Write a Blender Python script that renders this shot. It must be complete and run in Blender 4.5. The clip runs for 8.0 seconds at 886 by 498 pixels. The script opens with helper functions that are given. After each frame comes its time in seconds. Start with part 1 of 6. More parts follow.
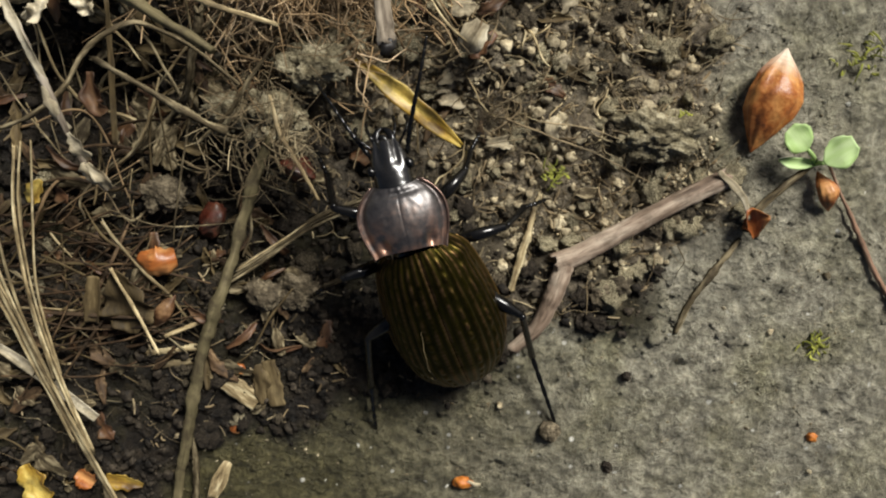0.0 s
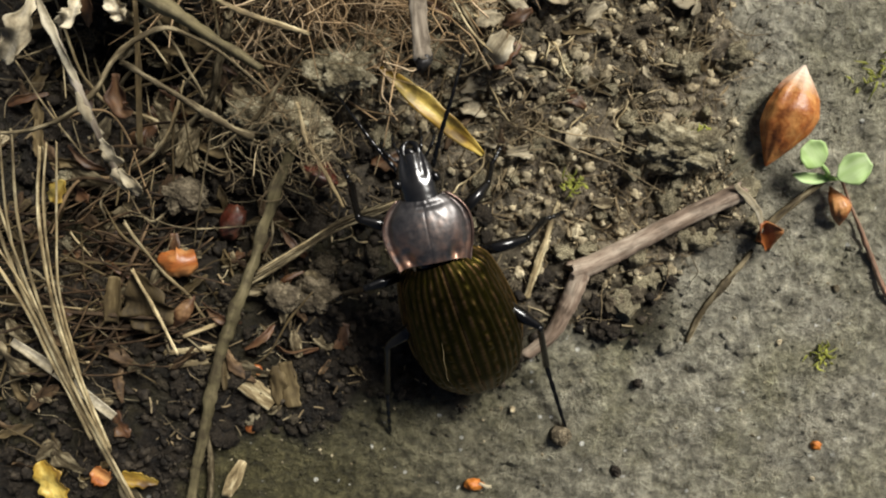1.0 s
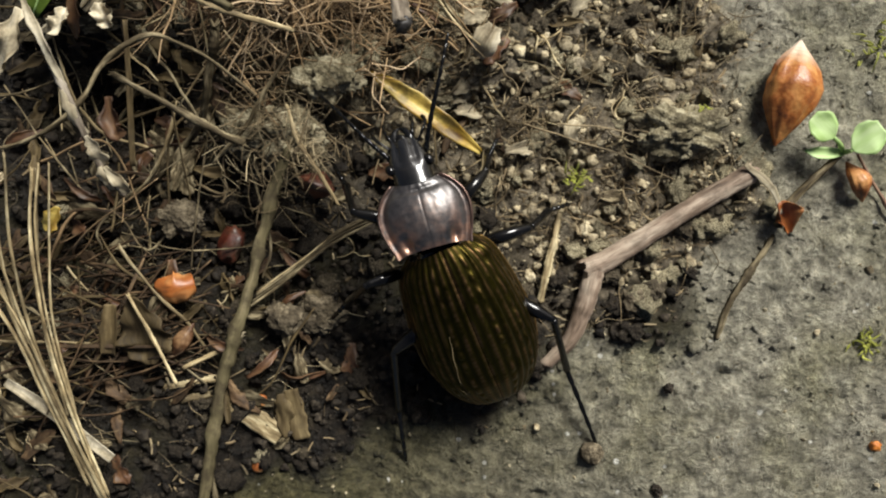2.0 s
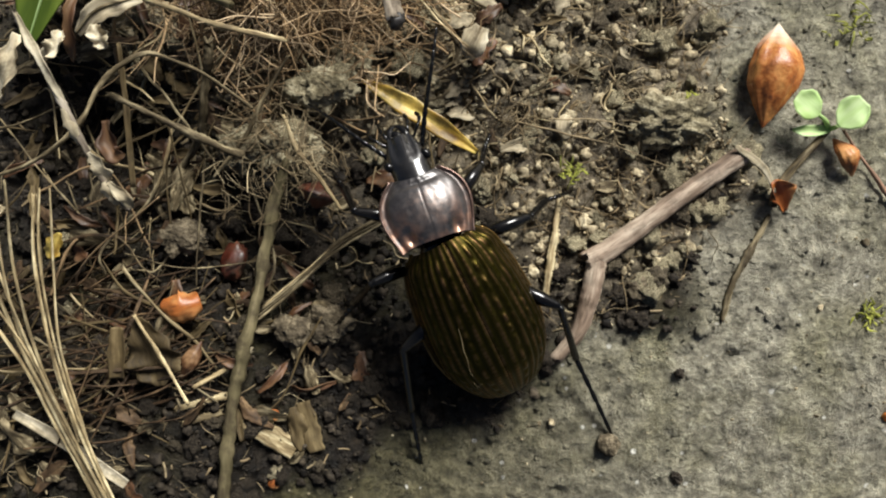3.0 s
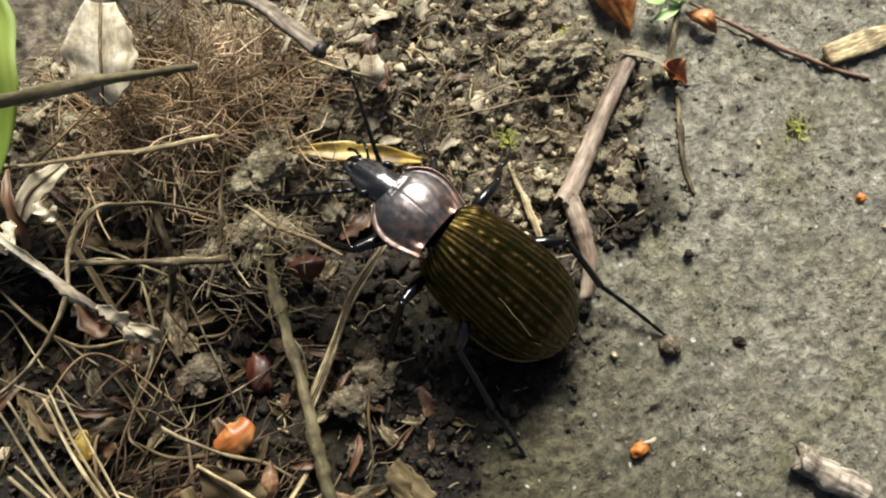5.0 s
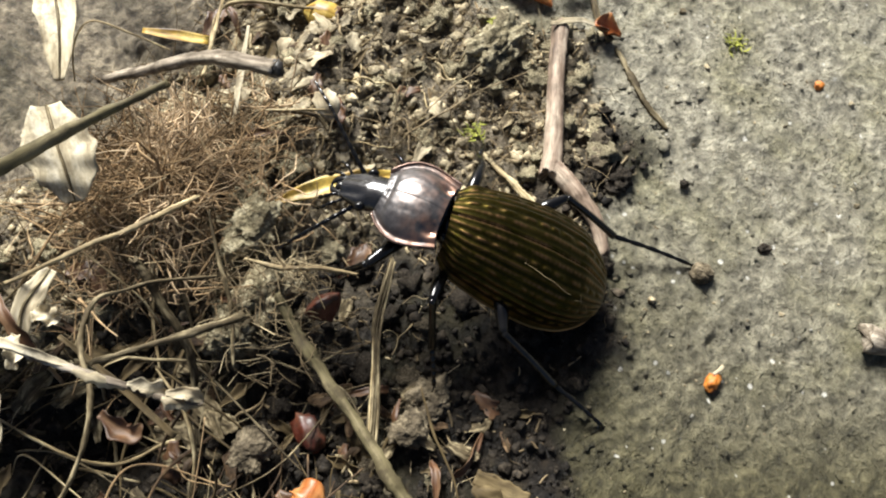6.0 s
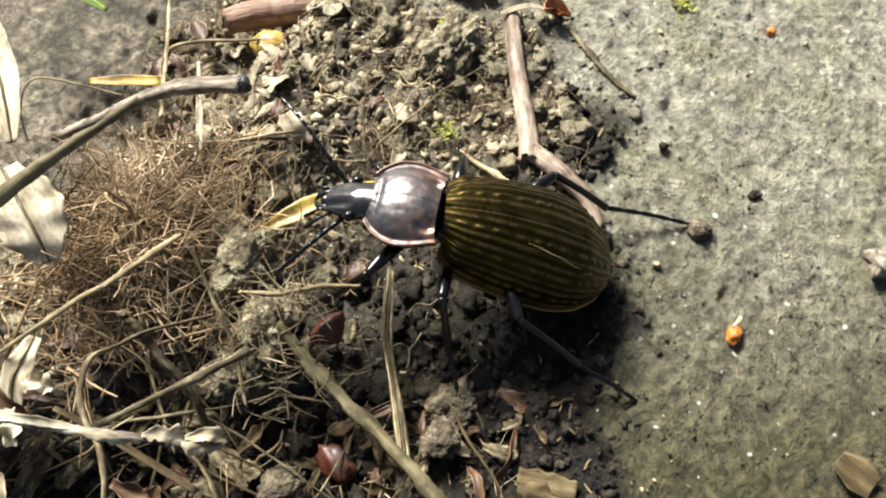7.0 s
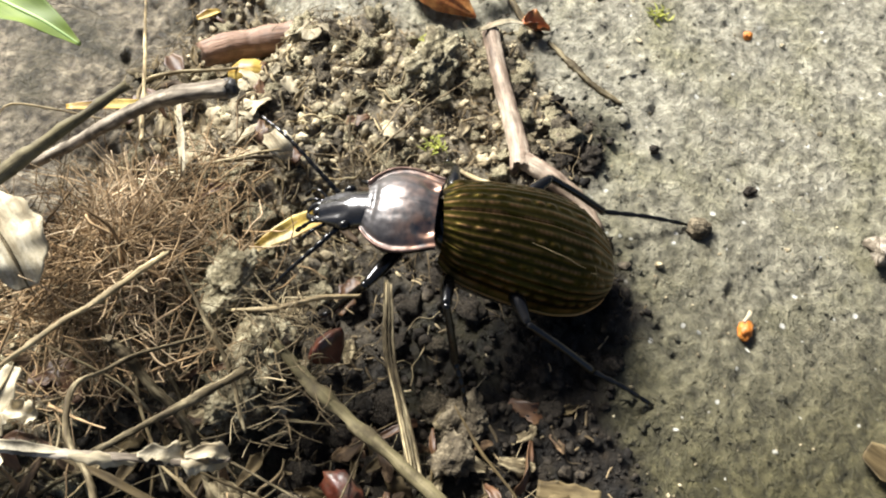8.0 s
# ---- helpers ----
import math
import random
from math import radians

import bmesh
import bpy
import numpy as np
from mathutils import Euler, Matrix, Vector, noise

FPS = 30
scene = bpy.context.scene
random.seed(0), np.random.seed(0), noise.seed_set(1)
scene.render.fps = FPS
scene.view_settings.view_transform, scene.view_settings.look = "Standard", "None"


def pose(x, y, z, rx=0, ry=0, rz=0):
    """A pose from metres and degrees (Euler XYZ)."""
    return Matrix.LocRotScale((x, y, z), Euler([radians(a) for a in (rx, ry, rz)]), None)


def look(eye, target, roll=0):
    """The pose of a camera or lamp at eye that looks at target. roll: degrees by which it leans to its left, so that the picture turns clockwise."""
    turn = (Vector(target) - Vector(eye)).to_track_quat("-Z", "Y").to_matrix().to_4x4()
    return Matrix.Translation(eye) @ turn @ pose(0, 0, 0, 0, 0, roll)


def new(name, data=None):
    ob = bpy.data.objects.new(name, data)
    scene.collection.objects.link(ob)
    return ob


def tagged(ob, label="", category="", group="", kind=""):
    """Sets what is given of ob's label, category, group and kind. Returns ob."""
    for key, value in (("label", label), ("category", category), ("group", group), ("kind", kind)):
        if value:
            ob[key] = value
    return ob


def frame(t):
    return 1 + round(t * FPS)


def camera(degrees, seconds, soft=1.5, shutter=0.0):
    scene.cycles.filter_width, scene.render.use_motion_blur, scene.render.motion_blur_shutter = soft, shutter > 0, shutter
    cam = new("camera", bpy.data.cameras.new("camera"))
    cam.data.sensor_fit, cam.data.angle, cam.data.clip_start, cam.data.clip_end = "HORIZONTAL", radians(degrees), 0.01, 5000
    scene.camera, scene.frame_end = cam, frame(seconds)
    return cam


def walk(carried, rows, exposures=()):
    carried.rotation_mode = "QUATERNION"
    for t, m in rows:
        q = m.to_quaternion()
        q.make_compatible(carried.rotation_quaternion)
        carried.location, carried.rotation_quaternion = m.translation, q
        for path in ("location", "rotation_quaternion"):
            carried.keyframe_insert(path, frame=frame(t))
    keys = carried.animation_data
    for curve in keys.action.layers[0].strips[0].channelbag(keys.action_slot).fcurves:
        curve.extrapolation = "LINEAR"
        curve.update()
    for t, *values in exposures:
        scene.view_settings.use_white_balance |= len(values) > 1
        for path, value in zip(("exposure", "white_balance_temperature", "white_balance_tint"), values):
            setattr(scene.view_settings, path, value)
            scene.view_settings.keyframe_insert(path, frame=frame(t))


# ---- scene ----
CM = 0.01  # the plan is written in centimetres

# ---- camera ----
cam = camera(62.0, 8.0, soft=2.0)
ROWS = [
    (0.0, -0.270, 2.110, 7.662, -10.92, -0.39, 0.63),
    (0.5, -0.522, 2.429, 7.754, -12.71, -0.85, 1.82),
    (1.0, -0.595, 2.302, 7.707, -11.82, -1.09, 1.91),
    (1.5, -0.555, 1.874, 7.679, -8.49, -0.99, -0.48),
    (1.7, -0.368, 1.537, 7.553, -5.89, 0.39, -1.51),
    (3.0, -0.543, 0.863, 7.618, -0.39, -0.61, -6.50),
    (3.5, -0.762, 0.523, 7.781, 2.54, -2.17, -11.16),
    (4.0, -1.149, 0.241, 7.864, 5.92, -3.96, -18.21),
    (4.5, -1.433, 0.214, 7.763, 7.59, -5.20, -23.36),
    (5.0, -1.921, 0.201, 7.649, 10.79, -6.40, -36.55),
    (6.3, -2.983, -0.224, 7.044, 22.00, -2.83, -59.04),
    (6.5, -3.030, -0.184, 7.000, 22.37, -2.30, -61.65),
    (7.0, -3.226, -0.033, 6.770, 24.18, -2.79, -65.73),
    (7.5, -3.460, 0.066, 6.397, 27.46, -3.63, -67.70),
    (8.0, -3.590, 0.040, 6.336, 29.02, -3.09, -69.69),]
EXPOSURES = [(0.0, 0.24, 6350, 9), (3.0, 0.58, 6230, 9), (4.0, 0.74, 6200, 9), (5.0, 0.89, 6220, 9), (6.5, 1.42, 6170, 9), (8.0, 1.58, 6170, 9)]
walk(cam, [(t, pose(CM * x, CM * y, CM * z, rx, ry, rz)) for t, x, y, z, rx, ry, rz in ROWS], EXPOSURES)

# ---- world and sun ----
SUN_ELEVATION, SUN_AZIMUTH = 41.0, 31.0  # degrees; azimuth from +y towards +x
world = bpy.data.worlds.new("world")
scene.world = world
world.use_nodes = True
_wn = world.node_tree.nodes
_sky = _wn.new("ShaderNodeTexSky")
_sky.sky_type, _sky.sun_disc = "NISHITA", False
_sky.sun_elevation, _sky.sun_rotation = radians(SUN_ELEVATION), radians(SUN_AZIMUTH)
_sky.air_density, _sky.dust_density, _sky.ozone_density = 0.7, 4.0, 0.6
_wn["Background"].inputs["Strength"].default_value = 0.036
world.node_tree.links.new(_sky.outputs["Color"], _wn["Background"].inputs["Color"])
_sun = new("sun", bpy.data.lights.new("sun", "SUN"))
_sun.data.energy, _sun.data.angle, _sun.data.color = 5.0, radians(22), (1.0, 0.96, 0.88)
_az, _el = radians(SUN_AZIMUTH), radians(SUN_ELEVATION)
_sun.matrix_world = look((0, 0, 0), (-math.sin(_az) * math.cos(_el), -math.cos(_az) * math.cos(_el), -math.sin(_el)))

# ---- materials ----
def material(name, stops, scale=300.0, detail=6.0, stretch=(1, 1, 1), rough=(0.6, 0.9), metal=0.0, bump=0.5, depth=0.0002,
             fine=1500.0, spec=0.5, per_object=0.0, coat=0.0, see_through=0.0, island=0.0, dirt=0.0):
    """Noise-mottled surface. stops: (place, colour) rows of a ramp; scale and fine: cycles per metre; depth: relief in metres."""
    m = bpy.data.materials.new(name)
    m.use_nodes = True
    n, l = m.node_tree.nodes, m.node_tree.links
    b = n["Principled BSDF"]
    tc, mp = n.new("ShaderNodeAttribute"), n.new("ShaderNodeMapping")
    tc.attribute_name = "grain"
    mp.inputs["Scale"].default_value = stretch
    l.new(tc.outputs["Vector"], mp.inputs["Vector"])
    big, small = n.new("ShaderNodeTexNoise"), n.new("ShaderNodeTexNoise")
    for node, s, d in ((big, scale, detail), (small, fine, 4.0)):
        node.inputs["Scale"].default_value, node.inputs["Detail"].default_value = s, d
        l.new(mp.outputs["Vector"], node.inputs["Vector"])
    add = n.new("ShaderNodeMath")
    add.operation = "MULTIPLY_ADD"
    l.new(small.outputs["Fac"], add.inputs[0])
    add.inputs[1].default_value = 0.35
    sub = n.new("ShaderNodeMath")
    sub.operation = "SUBTRACT"
    l.new(big.outputs["Fac"], sub.inputs[0])
    sub.inputs[1].default_value = 0.175
    l.new(sub.outputs[0], add.inputs[2])
    ramp = n.new("ShaderNodeValToRGB")
    e = ramp.color_ramp.elements
    while len(e) < len(stops):
        e.new(0.5)
    for k, (at, c) in enumerate(stops):
        e[k].position, e[k].color = at, (*c, 1)
    l.new(add.outputs[0], ramp.inputs["Fac"])
    colour = ramp.outputs["Color"]
    for amount, kind, out in ((per_object, "ShaderNodeObjectInfo", "Random"), (island, "ShaderNodeNewGeometry", "Random Per Island")):
        if amount:
            info, hsv, rng = n.new(kind), n.new("ShaderNodeHueSaturation"), n.new("ShaderNodeMapRange")
            rng.inputs["To Min"].default_value, rng.inputs["To Max"].default_value = 1 - amount, 1 + amount
            l.new(info.outputs[out], rng.inputs["Value"])
            l.new(rng.outputs["Result"], hsv.inputs["Value"])
            l.new(colour, hsv.inputs["Color"])
            colour = hsv.outputs["Color"]
    if dirt:
        # dried soil clinging in patches
        geo, spots, cut, mud = n.new("ShaderNodeNewGeometry"), n.new("ShaderNodeTexNoise"), n.new("ShaderNodeMapRange"), n.new("ShaderNodeMix")
        spots.inputs["Scale"].default_value, spots.inputs["Detail"].default_value, spots.inputs["Roughness"].default_value = 420, 6, 0.7
        l.new(geo.outputs["Position"], spots.inputs["Vector"])
        cut.inputs["From Min"].default_value, cut.inputs["From Max"].default_value, cut.inputs["To Max"].default_value = 0.47, 0.62, dirt
        l.new(spots.outputs["Fac"], cut.inputs["Value"])
        mud.data_type = "RGBA"
        l.new(cut.outputs["Result"], mud.inputs["Factor"])
        l.new(colour, mud.inputs["A"])
        mud.inputs["B"].default_value = (0.045, 0.034, 0.022, 1)
        colour = mud.outputs["Result"]
    l.new(colour, b.inputs["Base Color"])
    rr = n.new("ShaderNodeMapRange")
    rr.inputs["To Min"].default_value, rr.inputs["To Max"].default_value = rough
    l.new(small.outputs["Fac"], rr.inputs["Value"])
    l.new(rr.outputs["Result"], b.inputs["Roughness"])
    b.inputs["Metallic"].default_value, b.inputs["Specular IOR Level"].default_value = metal, spec
    b.inputs["Coat Weight"].default_value, b.inputs["Coat Roughness"].default_value = coat, 0.16
    if bump:
        bp = n.new("ShaderNodeBump")
        bp.inputs["Strength"].default_value, bp.inputs["Distance"].default_value = bump, depth
        l.new(add.outputs[0], bp.inputs["Height"])
        l.new(bp.outputs["Normal"], b.inputs["Normal"])
    if see_through:
        tr, mix = n.new("ShaderNodeBsdfTranslucent"), n.new("ShaderNodeMixShader")
        l.new(colour, tr.inputs["Color"])
        mix.inputs["Fac"].default_value = see_through
        l.new(b.outputs["BSDF"], mix.inputs[1])
        l.new(tr.outputs["BSDF"], mix.inputs[2])
        l.new(mix.outputs["Shader"], n["Material Output"].inputs["Surface"])
    return m


def ground_material():
    """Grey-olive mud film on the slab, dark crumbly soil where the attribute 'soil' is 1."""
    m = material("ground", [(0.30, (0.255, 0.234, 0.169)), (0.5, (0.37, 0.341, 0.255)), (0.70, (0.475, 0.442, 0.338))], scale=620, fine=3200,
                 rough=(0.28, 0.85), bump=1.0, depth=0.0005)
    n, l = m.node_tree.nodes, m.node_tree.links
    b = n["Principled BSDF"]
    slab = b.inputs["Base Color"].links[0].from_socket
    tc = n.new("ShaderNodeTexCoord")
    noise_s, vor = n.new("ShaderNodeTexNoise"), n.new("ShaderNodeTexVoronoi")
    noise_s.inputs["Scale"].default_value, noise_s.inputs["Detail"].default_value = 700, 8
    vor.inputs["Scale"].default_value = 900
    for node in (noise_s, vor):
        l.new(tc.outputs["Object"], node.inputs["Vector"])
    # damp soil, its colour darkened further for the shade in the hollow
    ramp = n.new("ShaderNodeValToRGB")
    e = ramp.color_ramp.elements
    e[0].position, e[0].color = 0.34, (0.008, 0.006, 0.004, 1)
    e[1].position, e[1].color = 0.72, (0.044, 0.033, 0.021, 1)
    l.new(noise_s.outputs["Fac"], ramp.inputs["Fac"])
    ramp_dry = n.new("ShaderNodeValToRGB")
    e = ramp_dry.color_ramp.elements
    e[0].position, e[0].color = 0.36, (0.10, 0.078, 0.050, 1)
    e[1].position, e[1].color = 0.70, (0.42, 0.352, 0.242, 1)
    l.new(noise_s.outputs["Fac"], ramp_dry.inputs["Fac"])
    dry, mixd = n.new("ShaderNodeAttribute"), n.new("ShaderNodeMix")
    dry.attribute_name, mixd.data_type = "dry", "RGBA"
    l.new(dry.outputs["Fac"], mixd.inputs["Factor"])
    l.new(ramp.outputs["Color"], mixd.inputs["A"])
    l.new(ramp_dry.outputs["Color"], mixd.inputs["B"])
    film, filr, film_m = n.new("ShaderNodeTexNoise"), n.new("ShaderNodeMapRange"), n.new("ShaderNodeMix")
    film.inputs["Scale"].default_value, film.inputs["Detail"].default_value = 95, 6
    l.new(tc.outputs["Object"], film.inputs["Vector"])
    filr.inputs["From Min"].default_value, filr.inputs["From Max"].default_value, filr.inputs["To Max"].default_value = 0.48, 0.66, 0.75
    l.new(film.outputs["Fac"], filr.inputs["Value"])
    film_m.data_type = "RGBA"
    l.new(filr.outputs["Result"], film_m.inputs["Factor"])
    l.new(mixd.outputs["Result"], film_m.inputs["A"])
    film_m.inputs["B"].default_value = (0.046, 0.040, 0.017, 1)
    mixd = film_m
    # algae: olive-green tint in wide soft patches of the slab
    alg, algr, algm = n.new("ShaderNodeTexNoise"), n.new("ShaderNodeMapRange"), n.new("ShaderNodeMix")
    alg.inputs["Scale"].default_value, alg.inputs["Detail"].default_value = 85, 7
    l.new(tc.outputs["Object"], alg.inputs["Vector"])
    algr.inputs["From Min"].default_value, algr.inputs["From Max"].default_value = 0.48, 0.72
    algr.inputs["To Max"].default_value = 0.6
    l.new(alg.outputs["Fac"], algr.inputs["Value"])
    algm.data_type = "RGBA"
    l.new(algr.outputs["Result"], algm.inputs["Factor"])
    l.new(slab, algm.inputs["A"])
    algm.inputs["B"].default_value = (0.22, 0.205, 0.092, 1)
    # pale mineral grains
    gr, grr, grm = n.new("ShaderNodeTexVoronoi"), n.new("ShaderNodeMapRange"), n.new("ShaderNodeMix")
    gr.inputs["Scale"].default_value = 800
    l.new(tc.outputs["Object"], gr.inputs["Vector"])
    grr.inputs["From Min"].default_value, grr.inputs["From Max"].default_value = 0.30, 0.18
    pick, grx = n.new("ShaderNodeSeparateColor"), n.new("ShaderNodeMath")
    l.new(gr.outputs["Color"], pick.inputs["Color"])
    grx.operation = "ADD"
    l.new(gr.outputs["Distance"], grx.inputs[0])
    l.new(pick.outputs["Red"], grx.inputs[1])
    l.new(grx.outputs[0], grr.inputs["Value"])
    grm.data_type = "RGBA"
    l.new(grr.outputs["Result"], grm.inputs["Factor"])
    dmp, dmr, dmm = n.new("ShaderNodeAttribute"), n.new("ShaderNodeMath"), n.new("ShaderNodeMix")
    dmp.attribute_name, dmr.operation, dmm.data_type, dmm.blend_type = "damp", "MULTIPLY", "RGBA", "MULTIPLY"
    l.new(dmp.outputs["Fac"], dmr.inputs[0])
    dmr.inputs[1].default_value = 1.0
    l.new(dmr.outputs[0], dmm.inputs["Factor"])
    l.new(algm.outputs["Result"], dmm.inputs["A"])
    dmm.inputs["B"].default_value = (0.26, 0.245, 0.14, 1)
    l.new(dmm.outputs["Result"], grm.inputs["A"])
    grm.inputs["B"].default_value = (0.72, 0.70, 0.62, 1)
    # blotches of thinner and thicker mud
    blot, blr, blm = n.new("ShaderNodeTexNoise"), n.new("ShaderNodeMapRange"), n.new("ShaderNodeMix")
    blot.inputs["Scale"].default_value, blot.inputs["Detail"].default_value, blot.inputs["Roughness"].default_value = 380, 8, 0.68
    l.new(tc.outputs["Object"], blot.inputs["Vector"])
    blr.inputs["From Min"].default_value, blr.inputs["From Max"].default_value = 0.34, 0.66
    blr.inputs["To Min"].default_value, blr.inputs["To Max"].default_value = 0.58, 1.36
    l.new(blot.outputs["Fac"], blr.inputs["Value"])
    blm.data_type, blm.blend_type = "RGBA", "MULTIPLY"
    blm.inputs["Factor"].default_value = 1.0
    l.new(dmm.outputs["Result"], blm.inputs["A"])
    l.new(blr.outputs["Result"], blm.inputs["B"])
    l.new(blm.outputs["Result"], grm.inputs["A"])
    at, mix = n.new("ShaderNodeAttribute"), n.new("ShaderNodeMix")
    at.attribute_name = "soil"
    mix.data_type = "RGBA"
    l.new(at.outputs["Fac"], mix.inputs["Factor"])
    l.new(grm.outputs["Result"], mix.inputs["A"])
    l.new(mixd.outputs["Result"], mix.inputs["B"])
    l.new(mix.outputs["Result"], b.inputs["Base Color"])
    b.inputs["Specular IOR Level"].default_value = 0.36
    grit, gb = n.new("ShaderNodeTexNoise"), b.inputs["Normal"].links[0].from_node
    grit.inputs["Scale"].default_value, grit.inputs["Detail"].default_value, grit.inputs["Roughness"].default_value = 1100, 10, 0.74
    l.new(tc.outputs["Object"], grit.inputs["Vector"])
    rise = n.new("ShaderNodeMath")
    rise.operation = "MULTIPLY_ADD"
    l.new(blot.outputs["Fac"], rise.inputs[0])
    rise.inputs[1].default_value = 1.6
    l.new(grit.outputs["Fac"], rise.inputs[2])
    l.new(rise.outputs[0], gb.inputs["Height"])
    speck, shade = n.new("ShaderNodeMapRange"), n.new("ShaderNodeMix")
    speck.inputs["From Min"].default_value, speck.inputs["From Max"].default_value = 0.36, 0.64
    speck.inputs["To Min"].default_value, speck.inputs["To Max"].default_value = 0.48, 1.42
    l.new(grit.outputs["Fac"], speck.inputs["Value"])
    shade.data_type, shade.blend_type = "RGBA", "MULTIPLY"
    shade.inputs["Factor"].default_value = 1.0
    l.new(b.inputs["Base Color"].links[0].from_socket, shade.inputs["A"])
    l.new(speck.outputs["Result"], shade.inputs["B"])
    l.new(shade.outputs["Result"], b.inputs["Base Color"])
    gb.inputs["Distance"].default_value = 0.0013
    return m


GROUND = ground_material()
# damp crumbs; shade under the beetle and in the hollow is painted in
SOIL = material("damp_shaded_crumb", [(0.3, (0.006, 0.0045, 0.003)), (0.5, (0.018, 0.0137, 0.0092)), (0.72, (0.058, 0.046, 0.031))], scale=700, fine=2800,
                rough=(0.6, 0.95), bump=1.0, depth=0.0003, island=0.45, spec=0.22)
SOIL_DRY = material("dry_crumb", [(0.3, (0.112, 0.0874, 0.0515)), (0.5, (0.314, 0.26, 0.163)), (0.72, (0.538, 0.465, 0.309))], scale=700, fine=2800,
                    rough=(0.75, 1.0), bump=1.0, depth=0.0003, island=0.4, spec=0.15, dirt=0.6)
CLOD_GREY = material("clod_grey", [(0.3, (0.1, 0.083, 0.04784)), (0.5, (0.27, 0.232, 0.1426)), (0.7, (0.52, 0.465, 0.3128))], scale=900, fine=3600,
                     rough=(0.8, 1.0), bump=1.0, depth=0.0004, per_object=0.2, spec=0.15, dirt=0.6, island=0.4)
NEEDLE = material("needle", [(0.3, (0.020, 0.012, 0.006)), (0.5, (0.058, 0.035, 0.018)), (0.72, (0.15, 0.098, 0.05))], scale=900, fine=4500, stretch=(1, 1, 3),
                  rough=(0.5, 0.85), bump=0.7, depth=0.00015, per_object=0.4, spec=0.2, dirt=0.4)
CLOD_DAMP = material("clod_damp", [(0.3, (0.0255, 0.01916, 0.01096)), (0.5, (0.0833, 0.06581, 0.0402)), (0.7, (0.204, 0.1666, 0.1082))], scale=900, fine=3600,
                     rough=(0.6, 0.95), bump=1.0, depth=0.0004, per_object=0.25, spec=0.25, dirt=0.5)
STRAW = material("straw", [(0.30, (0.13, 0.09108, 0.043)), (0.5, (0.36, 0.2772, 0.1462)), (0.70, (0.72, 0.6138, 0.3698))], scale=2200, fine=7000, stretch=(1, 1, 1),
                 rough=(0.45, 0.8), bump=0.9, depth=0.00012, per_object=0.4, see_through=0.12, spec=0.25, dirt=0.5)
BLEACHED = material("bleached_leaf", [(0.28, (0.216, 0.165, 0.0952)), (0.5, (0.522, 0.45, 0.306)), (0.7, (0.756, 0.686, 0.522))], scale=900, fine=4500,
                    rough=(0.6, 0.9), bump=0.7, depth=0.0002, per_object=0.15, see_through=0.25, spec=0.15, dirt=0.55)
STALK = material("stalk", [(0.30, (0.0315, 0.0234, 0.0121)), (0.48, (0.09, 0.0693, 0.0378)), (0.66, (0.279, 0.2295, 0.1361))], scale=1800, fine=6000,
                 rough=(0.6, 0.9), bump=0.9, depth=0.00015, per_object=0.35, spec=0.15, dirt=0.5, stretch=(1, 1, 1.6))
STALK_PALE = material("stalk_grey", [(0.3, (0.09, 0.07, 0.05)), (0.5, (0.24, 0.20, 0.15)), (0.72, (0.55, 0.48, 0.38))], scale=1500, fine=5000,
                      rough=(0.6, 0.9), bump=0.8, depth=0.00015, spec=0.2, dirt=0.75)
STALK_GREEN = material("stalk_olive", [(0.3, (0.06, 0.05, 0.025)), (0.55, (0.15, 0.125, 0.065)), (0.75, (0.27, 0.225, 0.13))], scale=900, fine=4000,
                       rough=(0.5, 0.8), bump=0.5, depth=0.0002, spec=0.15, dirt=0.7)
BARK = material("twig_bark", [(0.28, (0.085, 0.05684, 0.0387)), (0.44, (0.22, 0.1588, 0.1125)), (0.56, (0.36, 0.2842, 0.2115)), (0.74, (0.58, 0.49, 0.378))], scale=800, fine=4500,
                rough=(0.5, 0.85), bump=1.0, depth=0.0003, spec=0.3, stretch=(1, 1, 1.3), dirt=0.4)
BARK_DARK = material("bark_dark", [(0.3, (0.09, 0.046, 0.026)), (0.55, (0.25, 0.138, 0.083)), (0.75, (0.43, 0.285, 0.19))], scale=900, fine=4000,
                     rough=(0.5, 0.85), bump=0.8, depth=0.0003, dirt=0.4)
CHAR = material("char", [(0.3, (0.008, 0.007, 0.006)), (0.7, (0.03, 0.025, 0.022))], scale=600, rough=(0.4, 0.7))
FIBRE = material("root_fibre", [(0.28, (0.09, 0.052, 0.023)), (0.5, (0.31, 0.21, 0.11)), (0.72, (0.64, 0.50, 0.33))], scale=150, fine=900,
                 rough=(0.6, 0.9), bump=0.3, island=0.6, see_through=0.1, spec=0.15, dirt=0.45)
FIBRE_GREY = material("rootlet", [(0.28, (0.072, 0.0508, 0.0266)), (0.5, (0.202, 0.152, 0.0856)), (0.72, (0.403, 0.332, 0.201))], scale=200, fine=1200,
                      rough=(0.6, 0.95), bump=0.5, island=0.6, spec=0.15, dirt=0.75)
YELLOW = material("yellow_leaf", [(0.33, (0.13, 0.065, 0.015)), (0.47, (0.42, 0.26, 0.035)), (0.66, (0.72, 0.55, 0.14))], scale=700, fine=3000,
                  rough=(0.32, 0.6), bump=0.7, depth=0.0002, see_through=0.2, dirt=0.55)
ORANGE = material("orange_husk", [(0.3, (0.09, 0.026, 0.010)), (0.48, (0.34, 0.105, 0.022)), (0.70, (0.62, 0.31, 0.11))], scale=600, fine=3000,
                  rough=(0.28, 0.55), bump=0.5, depth=0.0002, per_object=0.15, see_through=0.1, dirt=0.3)
